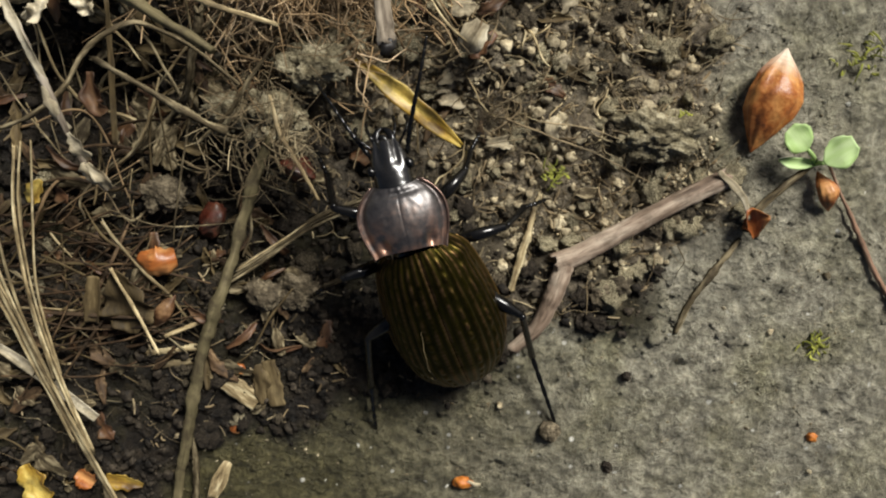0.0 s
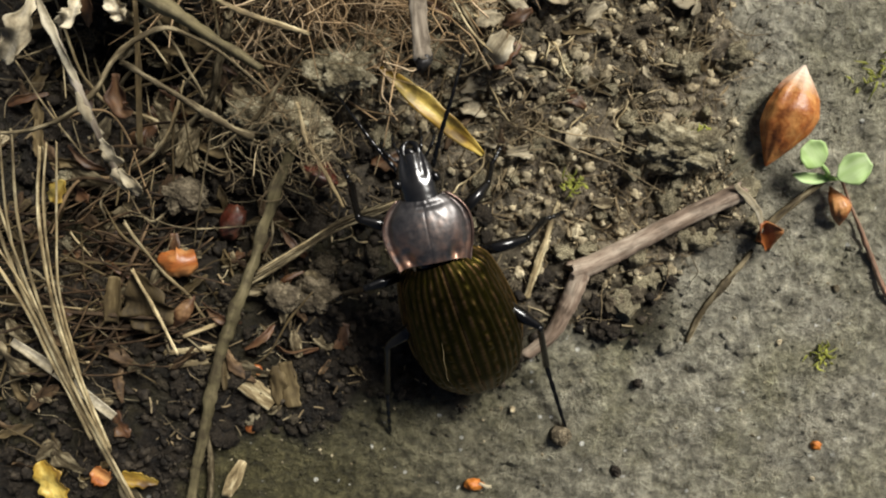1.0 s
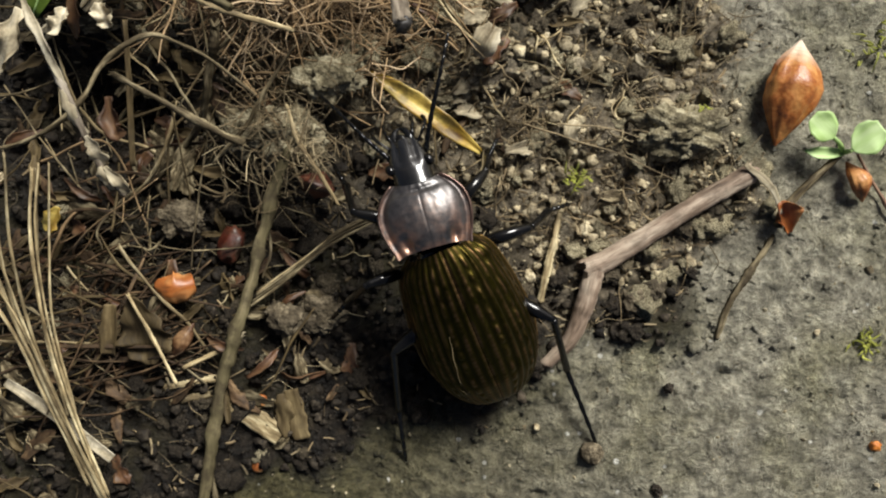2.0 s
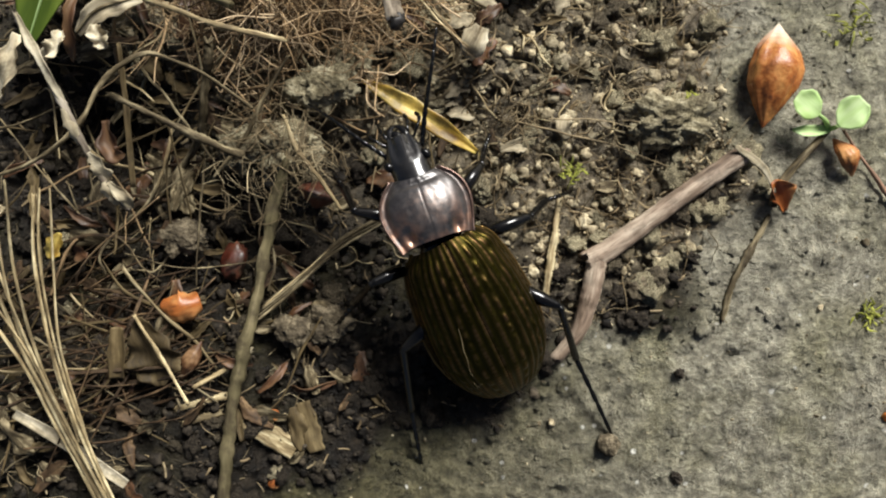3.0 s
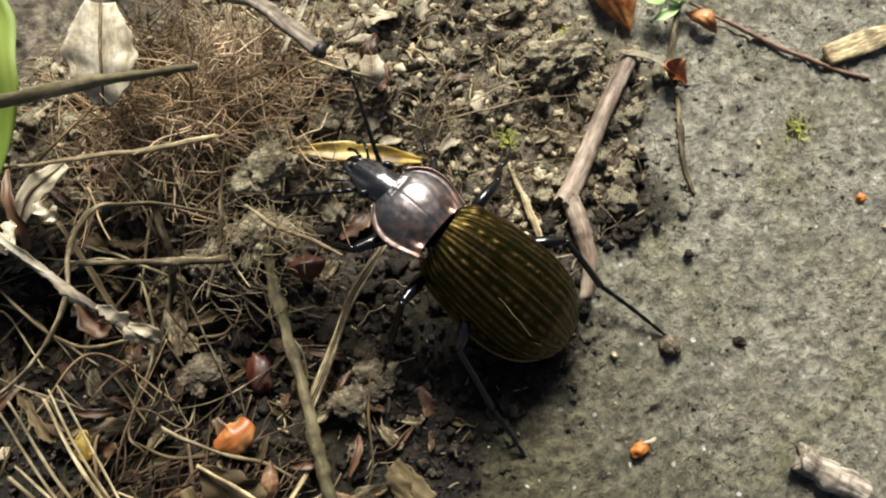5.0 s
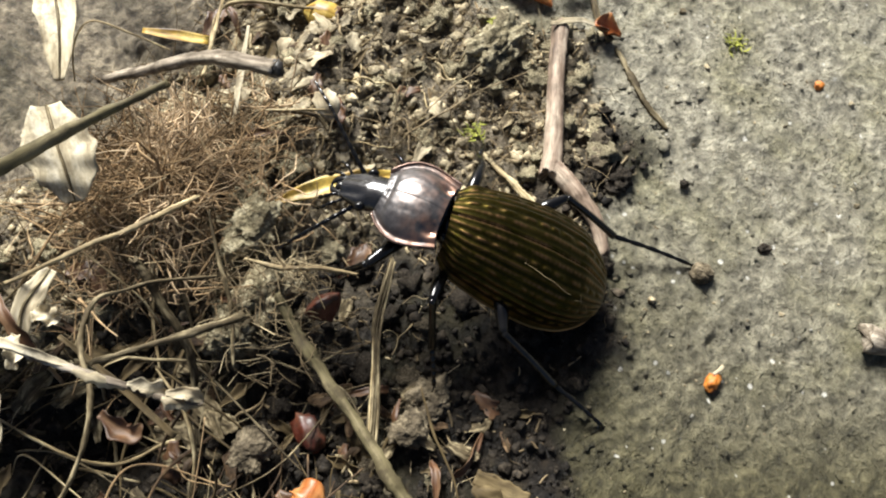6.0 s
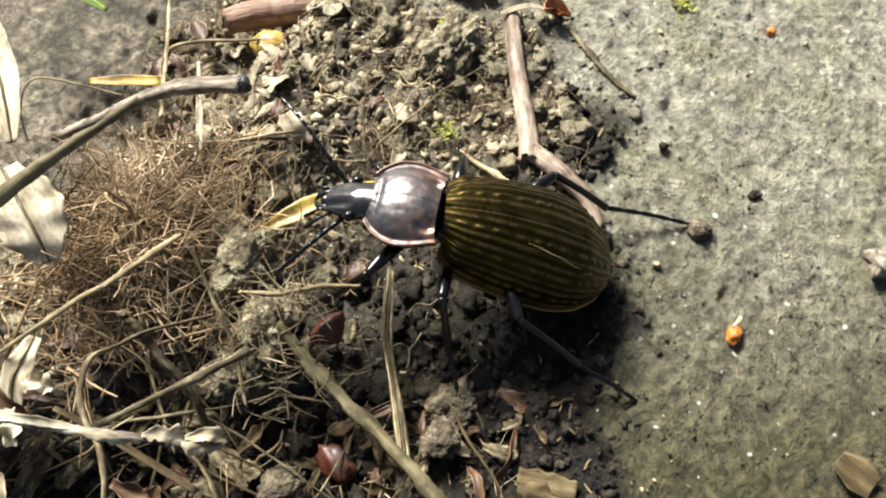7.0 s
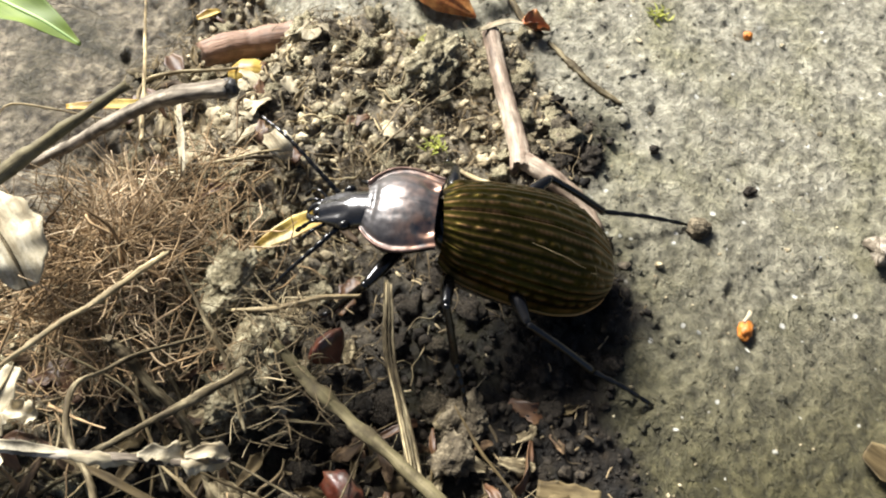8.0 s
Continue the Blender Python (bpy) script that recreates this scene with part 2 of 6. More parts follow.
AMBER = material("amber_crumb", [(0.3, (0.34, 0.095, 0.012)), (0.5, (0.56, 0.19, 0.026)), (0.7, (0.70, 0.31, 0.07))], scale=500, fine=2600, rough=(0.4, 0.7), bump=0.6, depth=0.0002, see_through=0.15)
BUDSKIN = material("bud_scale", [(0.3, (0.10, 0.028, 0.008)), (0.48, (0.33, 0.105, 0.022)), (0.7, (0.55, 0.25, 0.07))], scale=500, fine=2800,
                   rough=(0.3, 0.55), bump=0.8, depth=0.0002, dirt=0.2)
CHESTNUT = material("chestnut_husk", [(0.3, (0.025, 0.005, 0.003)), (0.5, (0.075, 0.016, 0.007)), (0.72, (0.15, 0.05, 0.025))], scale=500, fine=2600,
                    rough=(0.3, 0.6), bump=0.6, depth=0.0002, coat=0.1, dirt=0.85)
REDBROWN = material("red_brown_leaf", [(0.3, (0.035, 0.015, 0.007)), (0.5, (0.10, 0.046, 0.019)), (0.72, (0.20, 0.115, 0.052))], scale=700, fine=3000,
                    rough=(0.35, 0.7), bump=0.6, depth=0.0002, per_object=0.25, see_through=0.1, dirt=0.5)
DARKLEAF = material("dark_leaf", [(0.3, (0.028, 0.0196, 0.0088)), (0.5, (0.085, 0.06076, 0.028)), (0.72, (0.2, 0.1519, 0.076))], scale=700, fine=3000,
                    rough=(0.5, 0.85), bump=0.7, depth=0.0002, per_object=0.25, spec=0.15, dirt=0.5)
GREEN = material("green_leaf", [(0.3, (0.08, 0.13, 0.012)), (0.5, (0.16, 0.23, 0.024)), (0.75, (0.33, 0.38, 0.08))], scale=260, fine=900,
                 rough=(0.5, 0.7), bump=0.3, depth=0.0001, see_through=0.3)
SPROUTGREEN = material("sprout_green", [(0.3, (0.30, 0.44, 0.12)), (0.5, (0.45, 0.62, 0.24)), (0.75, (0.64, 0.76, 0.42))], scale=400, fine=2000,
                       rough=(0.4, 0.6), bump=0.4, depth=0.0001, see_through=0.25)
MOSS = material("moss", [(0.3, (0.12, 0.13, 0.015)), (0.55, (0.28, 0.29, 0.04)), (0.75, (0.46, 0.46, 0.10))], scale=600, rough=(0.6, 0.9), island=0.4, see_through=0.2)
def fading(m, axis, start, end, colour, amount=1.0):
    """Lets a second colour take over along one axis of the grain, from start to end (centimetres), broken up by the surface's own noise."""
    n, l = m.node_tree.nodes, m.node_tree.links
    b = n["Principled BSDF"]
    base = b.inputs["Base Color"].links[0].from_socket
    at, sep, rng, mix = n.new("ShaderNodeAttribute"), n.new("ShaderNodeSeparateXYZ"), n.new("ShaderNodeMapRange"), n.new("ShaderNodeMix")
    at.attribute_name, mix.data_type = "grain", "RGBA"
    noise_t, add = n.new("ShaderNodeTexNoise"), n.new("ShaderNodeMath")
    noise_t.inputs["Scale"].default_value, noise_t.inputs["Detail"].default_value = 900, 5
    l.new(at.outputs["Vector"], noise_t.inputs["Vector"])
    l.new(at.outputs["Vector"], sep.inputs[0])
    add.operation = "MULTIPLY_ADD"
    l.new(noise_t.outputs["Fac"], add.inputs[0])
    add.inputs[1].default_value = (end - start) * CM * 1.1
    l.new(sep.outputs[axis], add.inputs[2])
    rng.inputs["From Min"].default_value, rng.inputs["From Max"].default_value = (start + 0.5 * (end - start)) * CM, (end + 0.5 * (end - start)) * CM
    rng.inputs["To Max"].default_value = amount
    l.new(add.outputs[0], rng.inputs["Value"])
    l.new(rng.outputs["Result"], mix.inputs["Factor"])
    l.new(base, mix.inputs["A"])
    mix.inputs["B"].default_value = (*colour, 1)
    l.new(mix.outputs["Result"], b.inputs["Base Color"])
    return m


def banded(m, colour, dark=None):
    """Lets a second colour take over where the attribute 'band' is above 0, and a third one where it is below."""
    n, l = m.node_tree.nodes, m.node_tree.links
    b = n["Principled BSDF"]
    at, spots = n.new("ShaderNodeAttribute"), n.new("ShaderNodeTexNoise")
    at.attribute_name = "band"
    grain = n.new("ShaderNodeAttribute")
    grain.attribute_name = "grain"
    spots.inputs["Scale"].default_value, spots.inputs["Detail"].default_value = 900, 5
    l.new(grain.outputs["Vector"], spots.inputs["Vector"])
    wear = n.new("ShaderNodeMapRange")
    wear.inputs["From Min"].default_value, wear.inputs["From Max"].default_value = 0.36, 0.62
    l.new(spots.outputs["Fac"], wear.inputs["Value"])
    for tone, sign in ((colour, 1), (dark, -1)):
        if tone is None:
            continue
        use, mix = n.new("ShaderNodeMath"), n.new("ShaderNodeMix")
        use.operation, use.use_clamp = "MULTIPLY", True
        l.new(at.outputs["Fac"], use.inputs[0])
        use.inputs[1].default_value = sign
        amount = use
        if sign > 0:
            amount = n.new("ShaderNodeMath")
            amount.operation, amount.use_clamp = "MULTIPLY", True
            l.new(use.outputs[0], amount.inputs[0])
            l.new(wear.outputs["Result"], amount.inputs[1])
        mix.data_type = "RGBA"
        l.new(amount.outputs[0], mix.inputs["Factor"])
        l.new(b.inputs["Base Color"].links[0].from_socket, mix.inputs["A"])
        mix.inputs["B"].default_value = (*tone, 1)
        l.new(mix.outputs["Result"], b.inputs["Base Color"])
    return m


ELYTRON = banded(material("elytron", [(0.28, (0.016, 0.0133, 0.0017)), (0.5, (0.033, 0.0275, 0.0034)), (0.72, (0.056, 0.044, 0.008))], scale=260, fine=2600,
                          rough=(0.32, 0.48), metal=0.95, bump=0.6, depth=0.00004, coat=0.0, spec=0.3), (0.19, 0.104, 0.050), (0.013, 0.011, 0.005))
RIM = material("copper_rim", [(0.3, (0.07, 0.042, 0.032)), (0.55, (0.17, 0.108, 0.085)), (0.75, (0.34, 0.24, 0.20))], scale=500, fine=2600,
               rough=(0.25, 0.4), metal=0.8, bump=0.3, depth=0.00005)
PRONOTUM = banded(material("pronotum", [(0.3, (0.030, 0.027, 0.027)), (0.54, (0.080, 0.072, 0.070)), (0.78, (0.16, 0.115, 0.095))], scale=380, fine=3000,
                           rough=(0.32, 0.52), metal=0.7, bump=0.6, depth=0.00005, coat=0.9), (0.33, 0.18, 0.115))
PRONOTUM.node_tree.nodes["Principled BSDF"].inputs["Coat Roughness"].default_value = 0.36
fading(BUDSKIN, 1, 0.32, 0.0, (0.72, 0.60, 0.47), 0.95)
MARGIN = material("gold_margin", [(0.3, (0.10, 0.06, 0.015)), (0.55, (0.22, 0.13, 0.04)), (0.75, (0.34, 0.20, 0.08))], scale=500, fine=2600, rough=(0.25, 0.4), metal=0.75, bump=0.3, depth=0.00005)
HEADSKIN = material("head_skin", [(0.3, (0.004, 0.004, 0.004)), (0.7, (0.012, 0.011, 0.010))], scale=300, fine=900, rough=(0.14, 0.26), bump=0.5, depth=0.00004, spec=0.6, coat=0.5)
CHITIN = material("chitin", [(0.3, (0.0025, 0.0025, 0.0025)), (0.7, (0.006, 0.0055, 0.005))], scale=500, fine=2500, rough=(0.10, 0.24), bump=0.4,
                  depth=0.00005, spec=0.4, coat=0.0)

# ---- mesh helpers (all plans in centimetres) ----
ORIGIN = {}  # where each object's origin lies in the plan


def part(name, geo, mat, parent=None, label="", at=(0, 0, 0), smooth=True):
    """Links geo = (vertices, faces[, grain]) in centimetres as one mesh object whose origin is at `at`. grain: texture coordinates that run with the fibre."""
    v, f = geo[0], geo[1]
    g = np.asarray(geo[2] if len(geo) > 2 else v, float) * CM
    v = (np.asarray(v, float) - np.asarray(at, float)) * CM
    me = bpy.data.meshes.new(name)
    me.from_pydata(v.tolist(), [], [tuple(int(i) for i in q) for q in f])
    me.polygons.foreach_set("use_smooth", [smooth] * len(me.polygons))
    me.attributes.new("grain", "FLOAT_VECTOR", "POINT").data.foreach_set("vector", g.astype(np.float32).ravel())
    me.materials.append(mat)
    me.update()
    ob = new(name, me)
    ORIGIN[ob.name] = np.asarray(at, float)
    ob.location = Vector(at) * CM
    if parent:
        ob.parent = parent
        ob.location = Vector(ORIGIN[ob.name] - ORIGIN[parent.name]) * CM
    if label:
        ob["label"] = label
    return ob


def thing(name, at, label, category, group=""):
    """An Empty at its base for a thing in several parts."""
    ob = new(name)
    ob.empty_display_size = 0.002
    ob.location = Vector(at) * CM
    ORIGIN[ob.name] = np.asarray(at, float)
    return tagged(ob, label, category, group)


def joined(parts):
    """One geometry out of many."""
    vs, fs, gs, k = [], [], [], 0
    for q in parts:
        v = np.asarray(q[0], float)
        vs.append(v)
        gs.append(np.asarray(q[2], float) if len(q) > 2 else v)
        fs += [tuple(i + k for i in t) for t in q[1]]
        k += len(v)
    return np.vstack(vs), fs, np.vstack(gs)


def glide(points, n):
    """n points on a smooth curve through the points (Catmull-Rom)."""
    p = np.asarray(points, float)
    if len(p) == 2:
        return p[0] + (p[1] - p[0]) * np.linspace(0, 1, n)[:, None]
    q = np.vstack([2 * p[0] - p[1], p, 2 * p[-1] - p[-2]])
    s = np.linspace(0, len(p) - 1 - 1e-6, n)
    i = s.astype(int)
    t = (s - i)[:, None]
    a, b, c, d = q[i], q[i + 1], q[i + 2], q[i + 3]
    return 0.5 * (2 * b + (c - a) * t + (2 * a - 5 * b + 4 * c - d) * t ** 2 + (3 * b - a - 3 * c + d) * t ** 3)


def tube(points, radii, n=16, sides=8, flat=1.0, rough=0.0, rng=None, ridges=0, twist=0.0, wob=0.0, torn=0.0):
    """A capped tube along a smooth curve. radii: one value or values along it; flat: height over width; rough: uneven skin; ridges: grooves along it;
    wob: small bends, in radii; torn: ragged ends, in radii."""
    c = glide(points, n)
    ln = np.concatenate([[0], np.cumsum(np.linalg.norm(np.diff(c, axis=0), axis=1))])
    r = np.interp(np.linspace(0, 1, n), np.linspace(0, 1, len(np.atleast_1d(radii))), np.atleast_1d(radii)) if np.ndim(radii) else np.full(n, radii)
    if rng is not None and wob:
        o = Vector(rng.uniform(-90, 90, 3))
        for k in range(n):
            q = Vector((ln[k] * 1.6, 0, 0)) + o
            q2 = Vector((ln[k] * 5.0, 3, 0)) + o
            c[k] += (np.array(noise.noise_vector(q)) * 0.9 + np.array(noise.noise_vector(q2)) * 0.35) * wob * r[k]
            r[k] *= max(0.45, 1 + min(1, wob) * (0.34 * noise.noise(q * 1.9) + 0.30 * noise.noise(q2 * 1.7)))
    d = np.gradient(c, axis=0)
    d /= np.linalg.norm(d, axis=1)[:, None] + 1e-9
    up = np.array([0.03, 0.02, 1.0])
    side = np.cross(d, up)
    side /= np.linalg.norm(side, axis=1)[:, None] + 1e-9
    top = np.cross(side, d)
    a = np.linspace(0, 2 * math.pi, sides, endpoint=False)
    lane = 1 + (rough * 0.8 * rng.uniform(-1, 1, sides) if rng is not None and rough else 0)
    end = rng.uniform(-1, 1, (2, sides)) if rng is not None else np.zeros((2, sides))
    v, g = [], []
    for k in range(n):
        w = lane
        if rng is not None and rough:
            w = w * (1 + rough * 0.6 * rng.uniform(-1, 1, sides))
        if ridges:
            w = w * (1 + 0.14 * np.cos(a * ridges))
        t = a + twist * k / n
        ring = c[k] + (side[k][None] * (np.cos(t) * r[k] * w)[:, None] + top[k][None] * (np.sin(t) * r[k] * w * flat)[:, None])
        if torn and k in (0, n - 1):
            ring = ring + d[k] * (end[0 if k == 0 else 1] * torn * r[k])[:, None]
        v.append(ring)
        g.append(np.stack([np.cos(a) * r.mean(), np.sin(a) * r.mean(), np.full(sides, ln[k] * 0.12)], 1) + c[0])
    v = np.vstack([*v, c[:1] + d[:1] * r[0] * (0.3 if torn else -0.3), c[-1:] - d[-1:] * r[-1] * (0.3 if torn else -0.3)])
    g = np.vstack([*g, g[0].mean(0)[None], g[-1].mean(0)[None]])
    f = [(k * sides + i, k * sides + (i + 1) % sides, (k + 1) * sides + (i + 1) % sides, (k + 1) * sides + i) for k in range(n - 1) for i in range(sides)]
    e = n * sides
    f += [((i + 1) % sides, i, e) for i in range(sides)] + [((n - 1) * sides + i, (n - 1) * sides + (i + 1) % sides, e + 1) for i in range(sides)]
    return v, f, g


def blade(points, widths, n=22, m=9, cup=0.15, thick=0.012, wave=0.0, ragged=0.0, rng=None, tilt=0.0, fold=0.0):
    """A leaf-like sheet with thickness along a curve. widths: full widths along it; cup: how far the edges rise over the width; tilt: degrees of roll;
    fold: sharp keel along the midrib; ragged: uneven margin."""
    c = glide(points, n)
    w = np.interp(np.linspace(0, 1, n), np.linspace(0, 1, len(widths)), widths)
    d = np.gradient(c, axis=0)
    d /= np.linalg.norm(d, axis=1)[:, None] + 1e-9
    side = np.cross(d, np.array([0.02, 0.01, 1.0]))
    side /= np.linalg.norm(side, axis=1)[:, None] + 1e-9
    top = np.cross(side, d)
    ct, st = math.cos(radians(tilt)), math.sin(radians(tilt))
    side, top = side * ct + top * st, top * ct - side * st
    u = np.linspace(-1, 1, m)
    rows = []
    ph = rng.uniform(0, 6) if rng is not None else 0
    for k in range(n):
        e, e2 = (1.0 + ragged * (1.6 * noise.noise(Vector((k / n * 8.0, ph * 9 + off, 0))) + 0.14 * rng.uniform(-1, 1)) if ragged and rng is not None else 1.0 for off in (0, 7.7))
        x = np.where(u < 0, u * e, u * e2) * w[k] / 2
        z = cup * w[k] * u ** 2 + fold * w[k] * np.abs(u) + wave * w[k] * np.sin(k * 0.45 + ph + u * 2) * np.abs(u)
        rows.append(c[k] + side[k] * x[:, None] + top[k] * z[:, None])
    up = np.vstack(rows)
    ln = np.concatenate([[0], np.cumsum(np.linalg.norm(np.diff(c, axis=0), axis=1))])
    g = np.stack([(u[None] * w[:, None] / 2).ravel(), np.zeros(n * m), np.repeat(ln, m) * 0.2], 1) + c[0]
    nr = np.repeat(top, m, axis=0)
    rim = (1 - np.abs(np.tile(u, n)) ** 4)[:, None]
    v = np.vstack([up + nr * thick / 2 * (0.3 + rim), up - nr * thick / 2 * (0.3 + rim)])
    f, o = [], n * m
    for k in range(n - 1):
        for i in range(m - 1):
            a, b, cc, dd = k * m + i, k * m + i + 1, (k + 1) * m + i + 1, (k + 1) * m + i
            f += [(a, dd, cc, b), (o + a, o + b, o + cc, o + dd)]
        f += [(k * m, o + k * m, o + (k + 1) * m, (k + 1) * m), (k * m + m - 1, (k + 1) * m + m - 1, o + (k + 1) * m + m - 1, o + k * m + m - 1)]
    for i in range(m - 1):
        f += [(i, i + 1, o + i + 1, o + i), ((n - 1) * m + i, o + (n - 1) * m + i, o + (n - 1) * m + i + 1, (n - 1) * m + i + 1)]
    return v, f, np.vstack([g, g])


_ico = {}


def ball(sub=2):
    if sub not in _ico:
        bm = bmesh.new()
        bmesh.ops.create_icosphere(bm, subdivisions=sub, radius=1.0)
        _ico[sub] = (np.array([v.co[:] for v in bm.verts]), [tuple(v.index for v in fc.verts) for fc in bm.faces])
        bm.free()
    return _ico[sub]


def lump(at, size, rng, sub=3, rough=0.35, freq=1.7, turn=None, crumbly=0.0):
    """An uneven clod: a noise-shaped ball with half-sizes `size`."""
    v, f = ball(sub)
    o = Vector(rng.uniform(-50, 50, 3))
    out = np.empty_like(v)
    for k, p in enumerate(v):
        q = Vector(p)
        g = 1 + rough * noise.noise(q * freq + o) + rough * 0.55 * noise.noise(q * freq * 2.7 + o) + (rough * 0.35 * noise.noise(q * freq * 6 + o) if sub > 2 else 0)
        if crumbly:
            g += crumbly * (0.5 - abs(noise.noise(q * 5.5 + o))) + crumbly * 0.8 * noise.noise(q * 9.0 - o) + crumbly * 0.5 * noise.noise(q * 17.0 + o)
        out[k] = p * g
    out *= np.asarray(size)
    a = rng.uniform(0, 6.28) if turn is None else radians(turn)
    ca, sa = math.cos(a), math.sin(a)
    out = out @ np.array([[ca, sa, 0], [-sa, ca, 0], [0, 0, 1]])
    return out + np.asarray(at), f, out


def clod(at, half, rng, sub=5):
    """A clod with the knobbly skin of many crumbs stuck together."""
    v, f = ball(sub)
    o = Vector(rng.uniform(-50, 50, 3))
    out = np.empty_like(v)
    for k, p in enumerate(v):
        q = Vector(p) + o
        w = q + noise.noise_vector(q * 2.5) * 0.18
        g = 0.86 + 0.45 * noise.noise(q * 1.6) + 0.34 * (0.5 - noise.voronoi(w * 2.6)[0][0]) + 0.24 * (0.5 - noise.voronoi(w * 5.6)[0][0]) + 0.10 * noise.noise(q * 13.0)
        out[k] = p * g
    out *= np.asarray(half)
    return out + np.asarray(at), f, out


# ---- plan of the place ----
TWIG_MAIN = [(0.98, 0.5, 0.09), (1.27, 0.63, 0.09), (1.96, 1.03, 0.09), (2.7, 1.42, 0.1)]
TWIG_BRANCH = [(1.045, 0.38, 0.09), (0.95, 0.11, 0.09), (0.81, -0.19, 0.09), (0.55, -0.46, 0.07)]
THIN_ROOT = [(2.95, 0.76, -0.04), (2.67, 0.38, -0.0), (2.45, 0.06, 0.01), (2.31, -0.27, 0.01)]
ROOT_SPROUT = [(2.98, 0.86, -0.01), (3.16, 1.14, -0.01), (3.51, 1.49, -0.01)]
TWIG_HUSK = [(2.58, 1.48, 0.19), (2.83, 1.16, 0.13), (2.98, 0.99, 0.04), (3.09, 1.04, 0.12)]
YELLOW_LEAF = [(-1.07, 2.55, 0.31), (-0.77, 2.33, 0.34), (-0.39, 2.03, 0.34), (-0.03, 1.73, 0.25)]
BUD = [(3.26, 2.73, -0.01), (3.14, 2.24, 0.05), (2.98, 1.68, -0.02)]
BUD2 = [(3.71, 1.49, -0.03), (3.86, 1.07, -0.02)]
DARK_STEM = [(3.81, 1.56, -0.01), (4.15, 0.95, -0.02), (4.47, 0.33, -0.01), (5.04, -0.42, 0.02)]
SPROUT = [(3.37, 1.83, 0.18), (3.8, 1.7, 0.18), (3.4, 1.58, 0.07), (3.65, 1.58, -0.01)]
THIN_STRAW = [(0.81, 1.23, 0.01), (0.67, 0.75, 0.07), (0.52, 0.21, 0.06)]
FINE_STRAW = [(-1.79, 2.2, 0.85), (-1.68, 1.85, 0.95), (-1.51, 1.56, 1.0), (-1.35, 1.26, 0.98)]
PALE_STALK = [(-3.23, 2.49, 1.14), (-2.87, 2.27, 1.05), (-2.46, 2.01, 0.95), (-2.18, 1.87, 0.85)]
ARC_STALK = [(-4.32, 1.86, 1.3), (-3.96, 1.9, 1.35), (-3.65, 2.02, 1.4), (-3.38, 2.22, 1.4), (-3.15, 2.57, 1.35), (-2.85, 2.77, 1.25), (-2.64, 2.72, 1.1), (-2.38, 2.57, 1.0), (-2.05, 2.29, 0.85)]
LEAF_STRIP = [(-3.52, 2.97, 1.95), (-3.4, 2.62, 1.9), (-3.29, 2.23, 1.85), (-3.17, 1.88, 1.81), (-3.08, 1.64, 1.75), (-2.96, 1.41, 1.66)]
LONG_STEM = [(-1.86, 1.83, 0.62), (-2.05, 1.38, 0.5), (-2.38, 0.37, 0.38), (-2.65, -0.33, 0.29), (-2.87, -1.07, 0.22), (-3.11, -2.0, 0.12), (-3.24, -2.52, 0.07)]
STRAW_A = [(-4.68, 1.34, 0.85), (-4.51, 0.58, 0.8), (-4.33, -0.12, 0.7), (-4.07, -1.1, 0.5), (-3.7, -2.17, 0.32)]
STRAW_B = [(-4.11, 1.72, 0.9), (-4.17, 1.1, 0.9), (-4.19, 0.3, 0.75), (-4.12, -0.53, 0.55), (-3.89, -1.55, 0.37)]
STRAW_C = [(-4.35, 1.87, 0.9), (-4.39, 1.08, 0.85), (-4.36, 0.34, 0.72), (-4.23, -0.47, 0.55), (-4.0, -1.33, 0.42)]
STRAW_D = [(-3.98, 1.77, 0.85), (-4.06, 0.98, 0.8), (-4.13, 0.29, 0.7), (-4.09, -0.6, 0.5)]
STRAW_E = [(-4.81, 0.85, 0.8), (-4.48, 0.17, 0.72), (-4.29, -0.51, 0.6), (-4.05, -1.26, 0.44)]
SPLIT_STRAW = [(-4.79, -0.31, 0.41), (-4.37, -0.62, 0.41), (-3.81, -1.13, 0.38)]
LOW_STRAW = [(-2.94, -1.38, 0.12), (-2.9, -1.87, 0.1), (-2.96, -2.37, 0.08)]
CHIP = [(-2.67, -0.68, 0.13), (-2.19, -1.06, 0.12)]
CHIP2 = [(-2.06, -0.58, 0.11), (-1.98, -1.1, 0.1)]
BROWN_STRIP = [(-3.24, 3.04, 0.75), (-3.26, 2.41, 0.7), (-3.32, 1.72, 0.6)]
RED_LEAF = [(-3.55, 2.4, 0.5), (-3.54, 2.09, 0.45), (-3.41, 2.04, 0.5)]
DARK_LEAF = [(-3.46, 0.48, 0.5), (-3.4, 0.07, 0.39), (-3.39, -0.22, 0.34)]
OLIVE_LEAF = [(-3.68, 0.41, 0.45), (-3.77, -0.09, 0.38)]
LEAF_RIB = [(-3.47, 0.5, 0.55), (-3.31, 0.14, 0.5), (-3.13, -0.4, 0.4)]
NUT = (-3.12, 0.51, 0.31)
SEED = [(-2.98, 0.16, 0.22), (-3.23, -0.2, 0.19)]
YELLOW_BIT = [(-4.1, 1.37, 0.5), (-4.25, 1.14, 0.45)]
STRAW_SHORT_A = [(-3.35, -0.5, 0.15), (-2.81, -0.44, 0.15)]
STRAW_SHORT_B = [(-3.3, -0.66, 0.13), (-2.88, -0.59, 0.13)]
STRAW_SHORT_C = [(-3.12, -0.29, 0.19), (-2.7, -0.12, 0.18)]
ORANGE_LEAF_A = [(-4.67, -1.72, 0.27), (-4.49, -2.25, 0.22)]
ORANGE_LEAF_B = [(-4.15, -1.83, 0.22), (-3.97, -1.96, 0.22)]
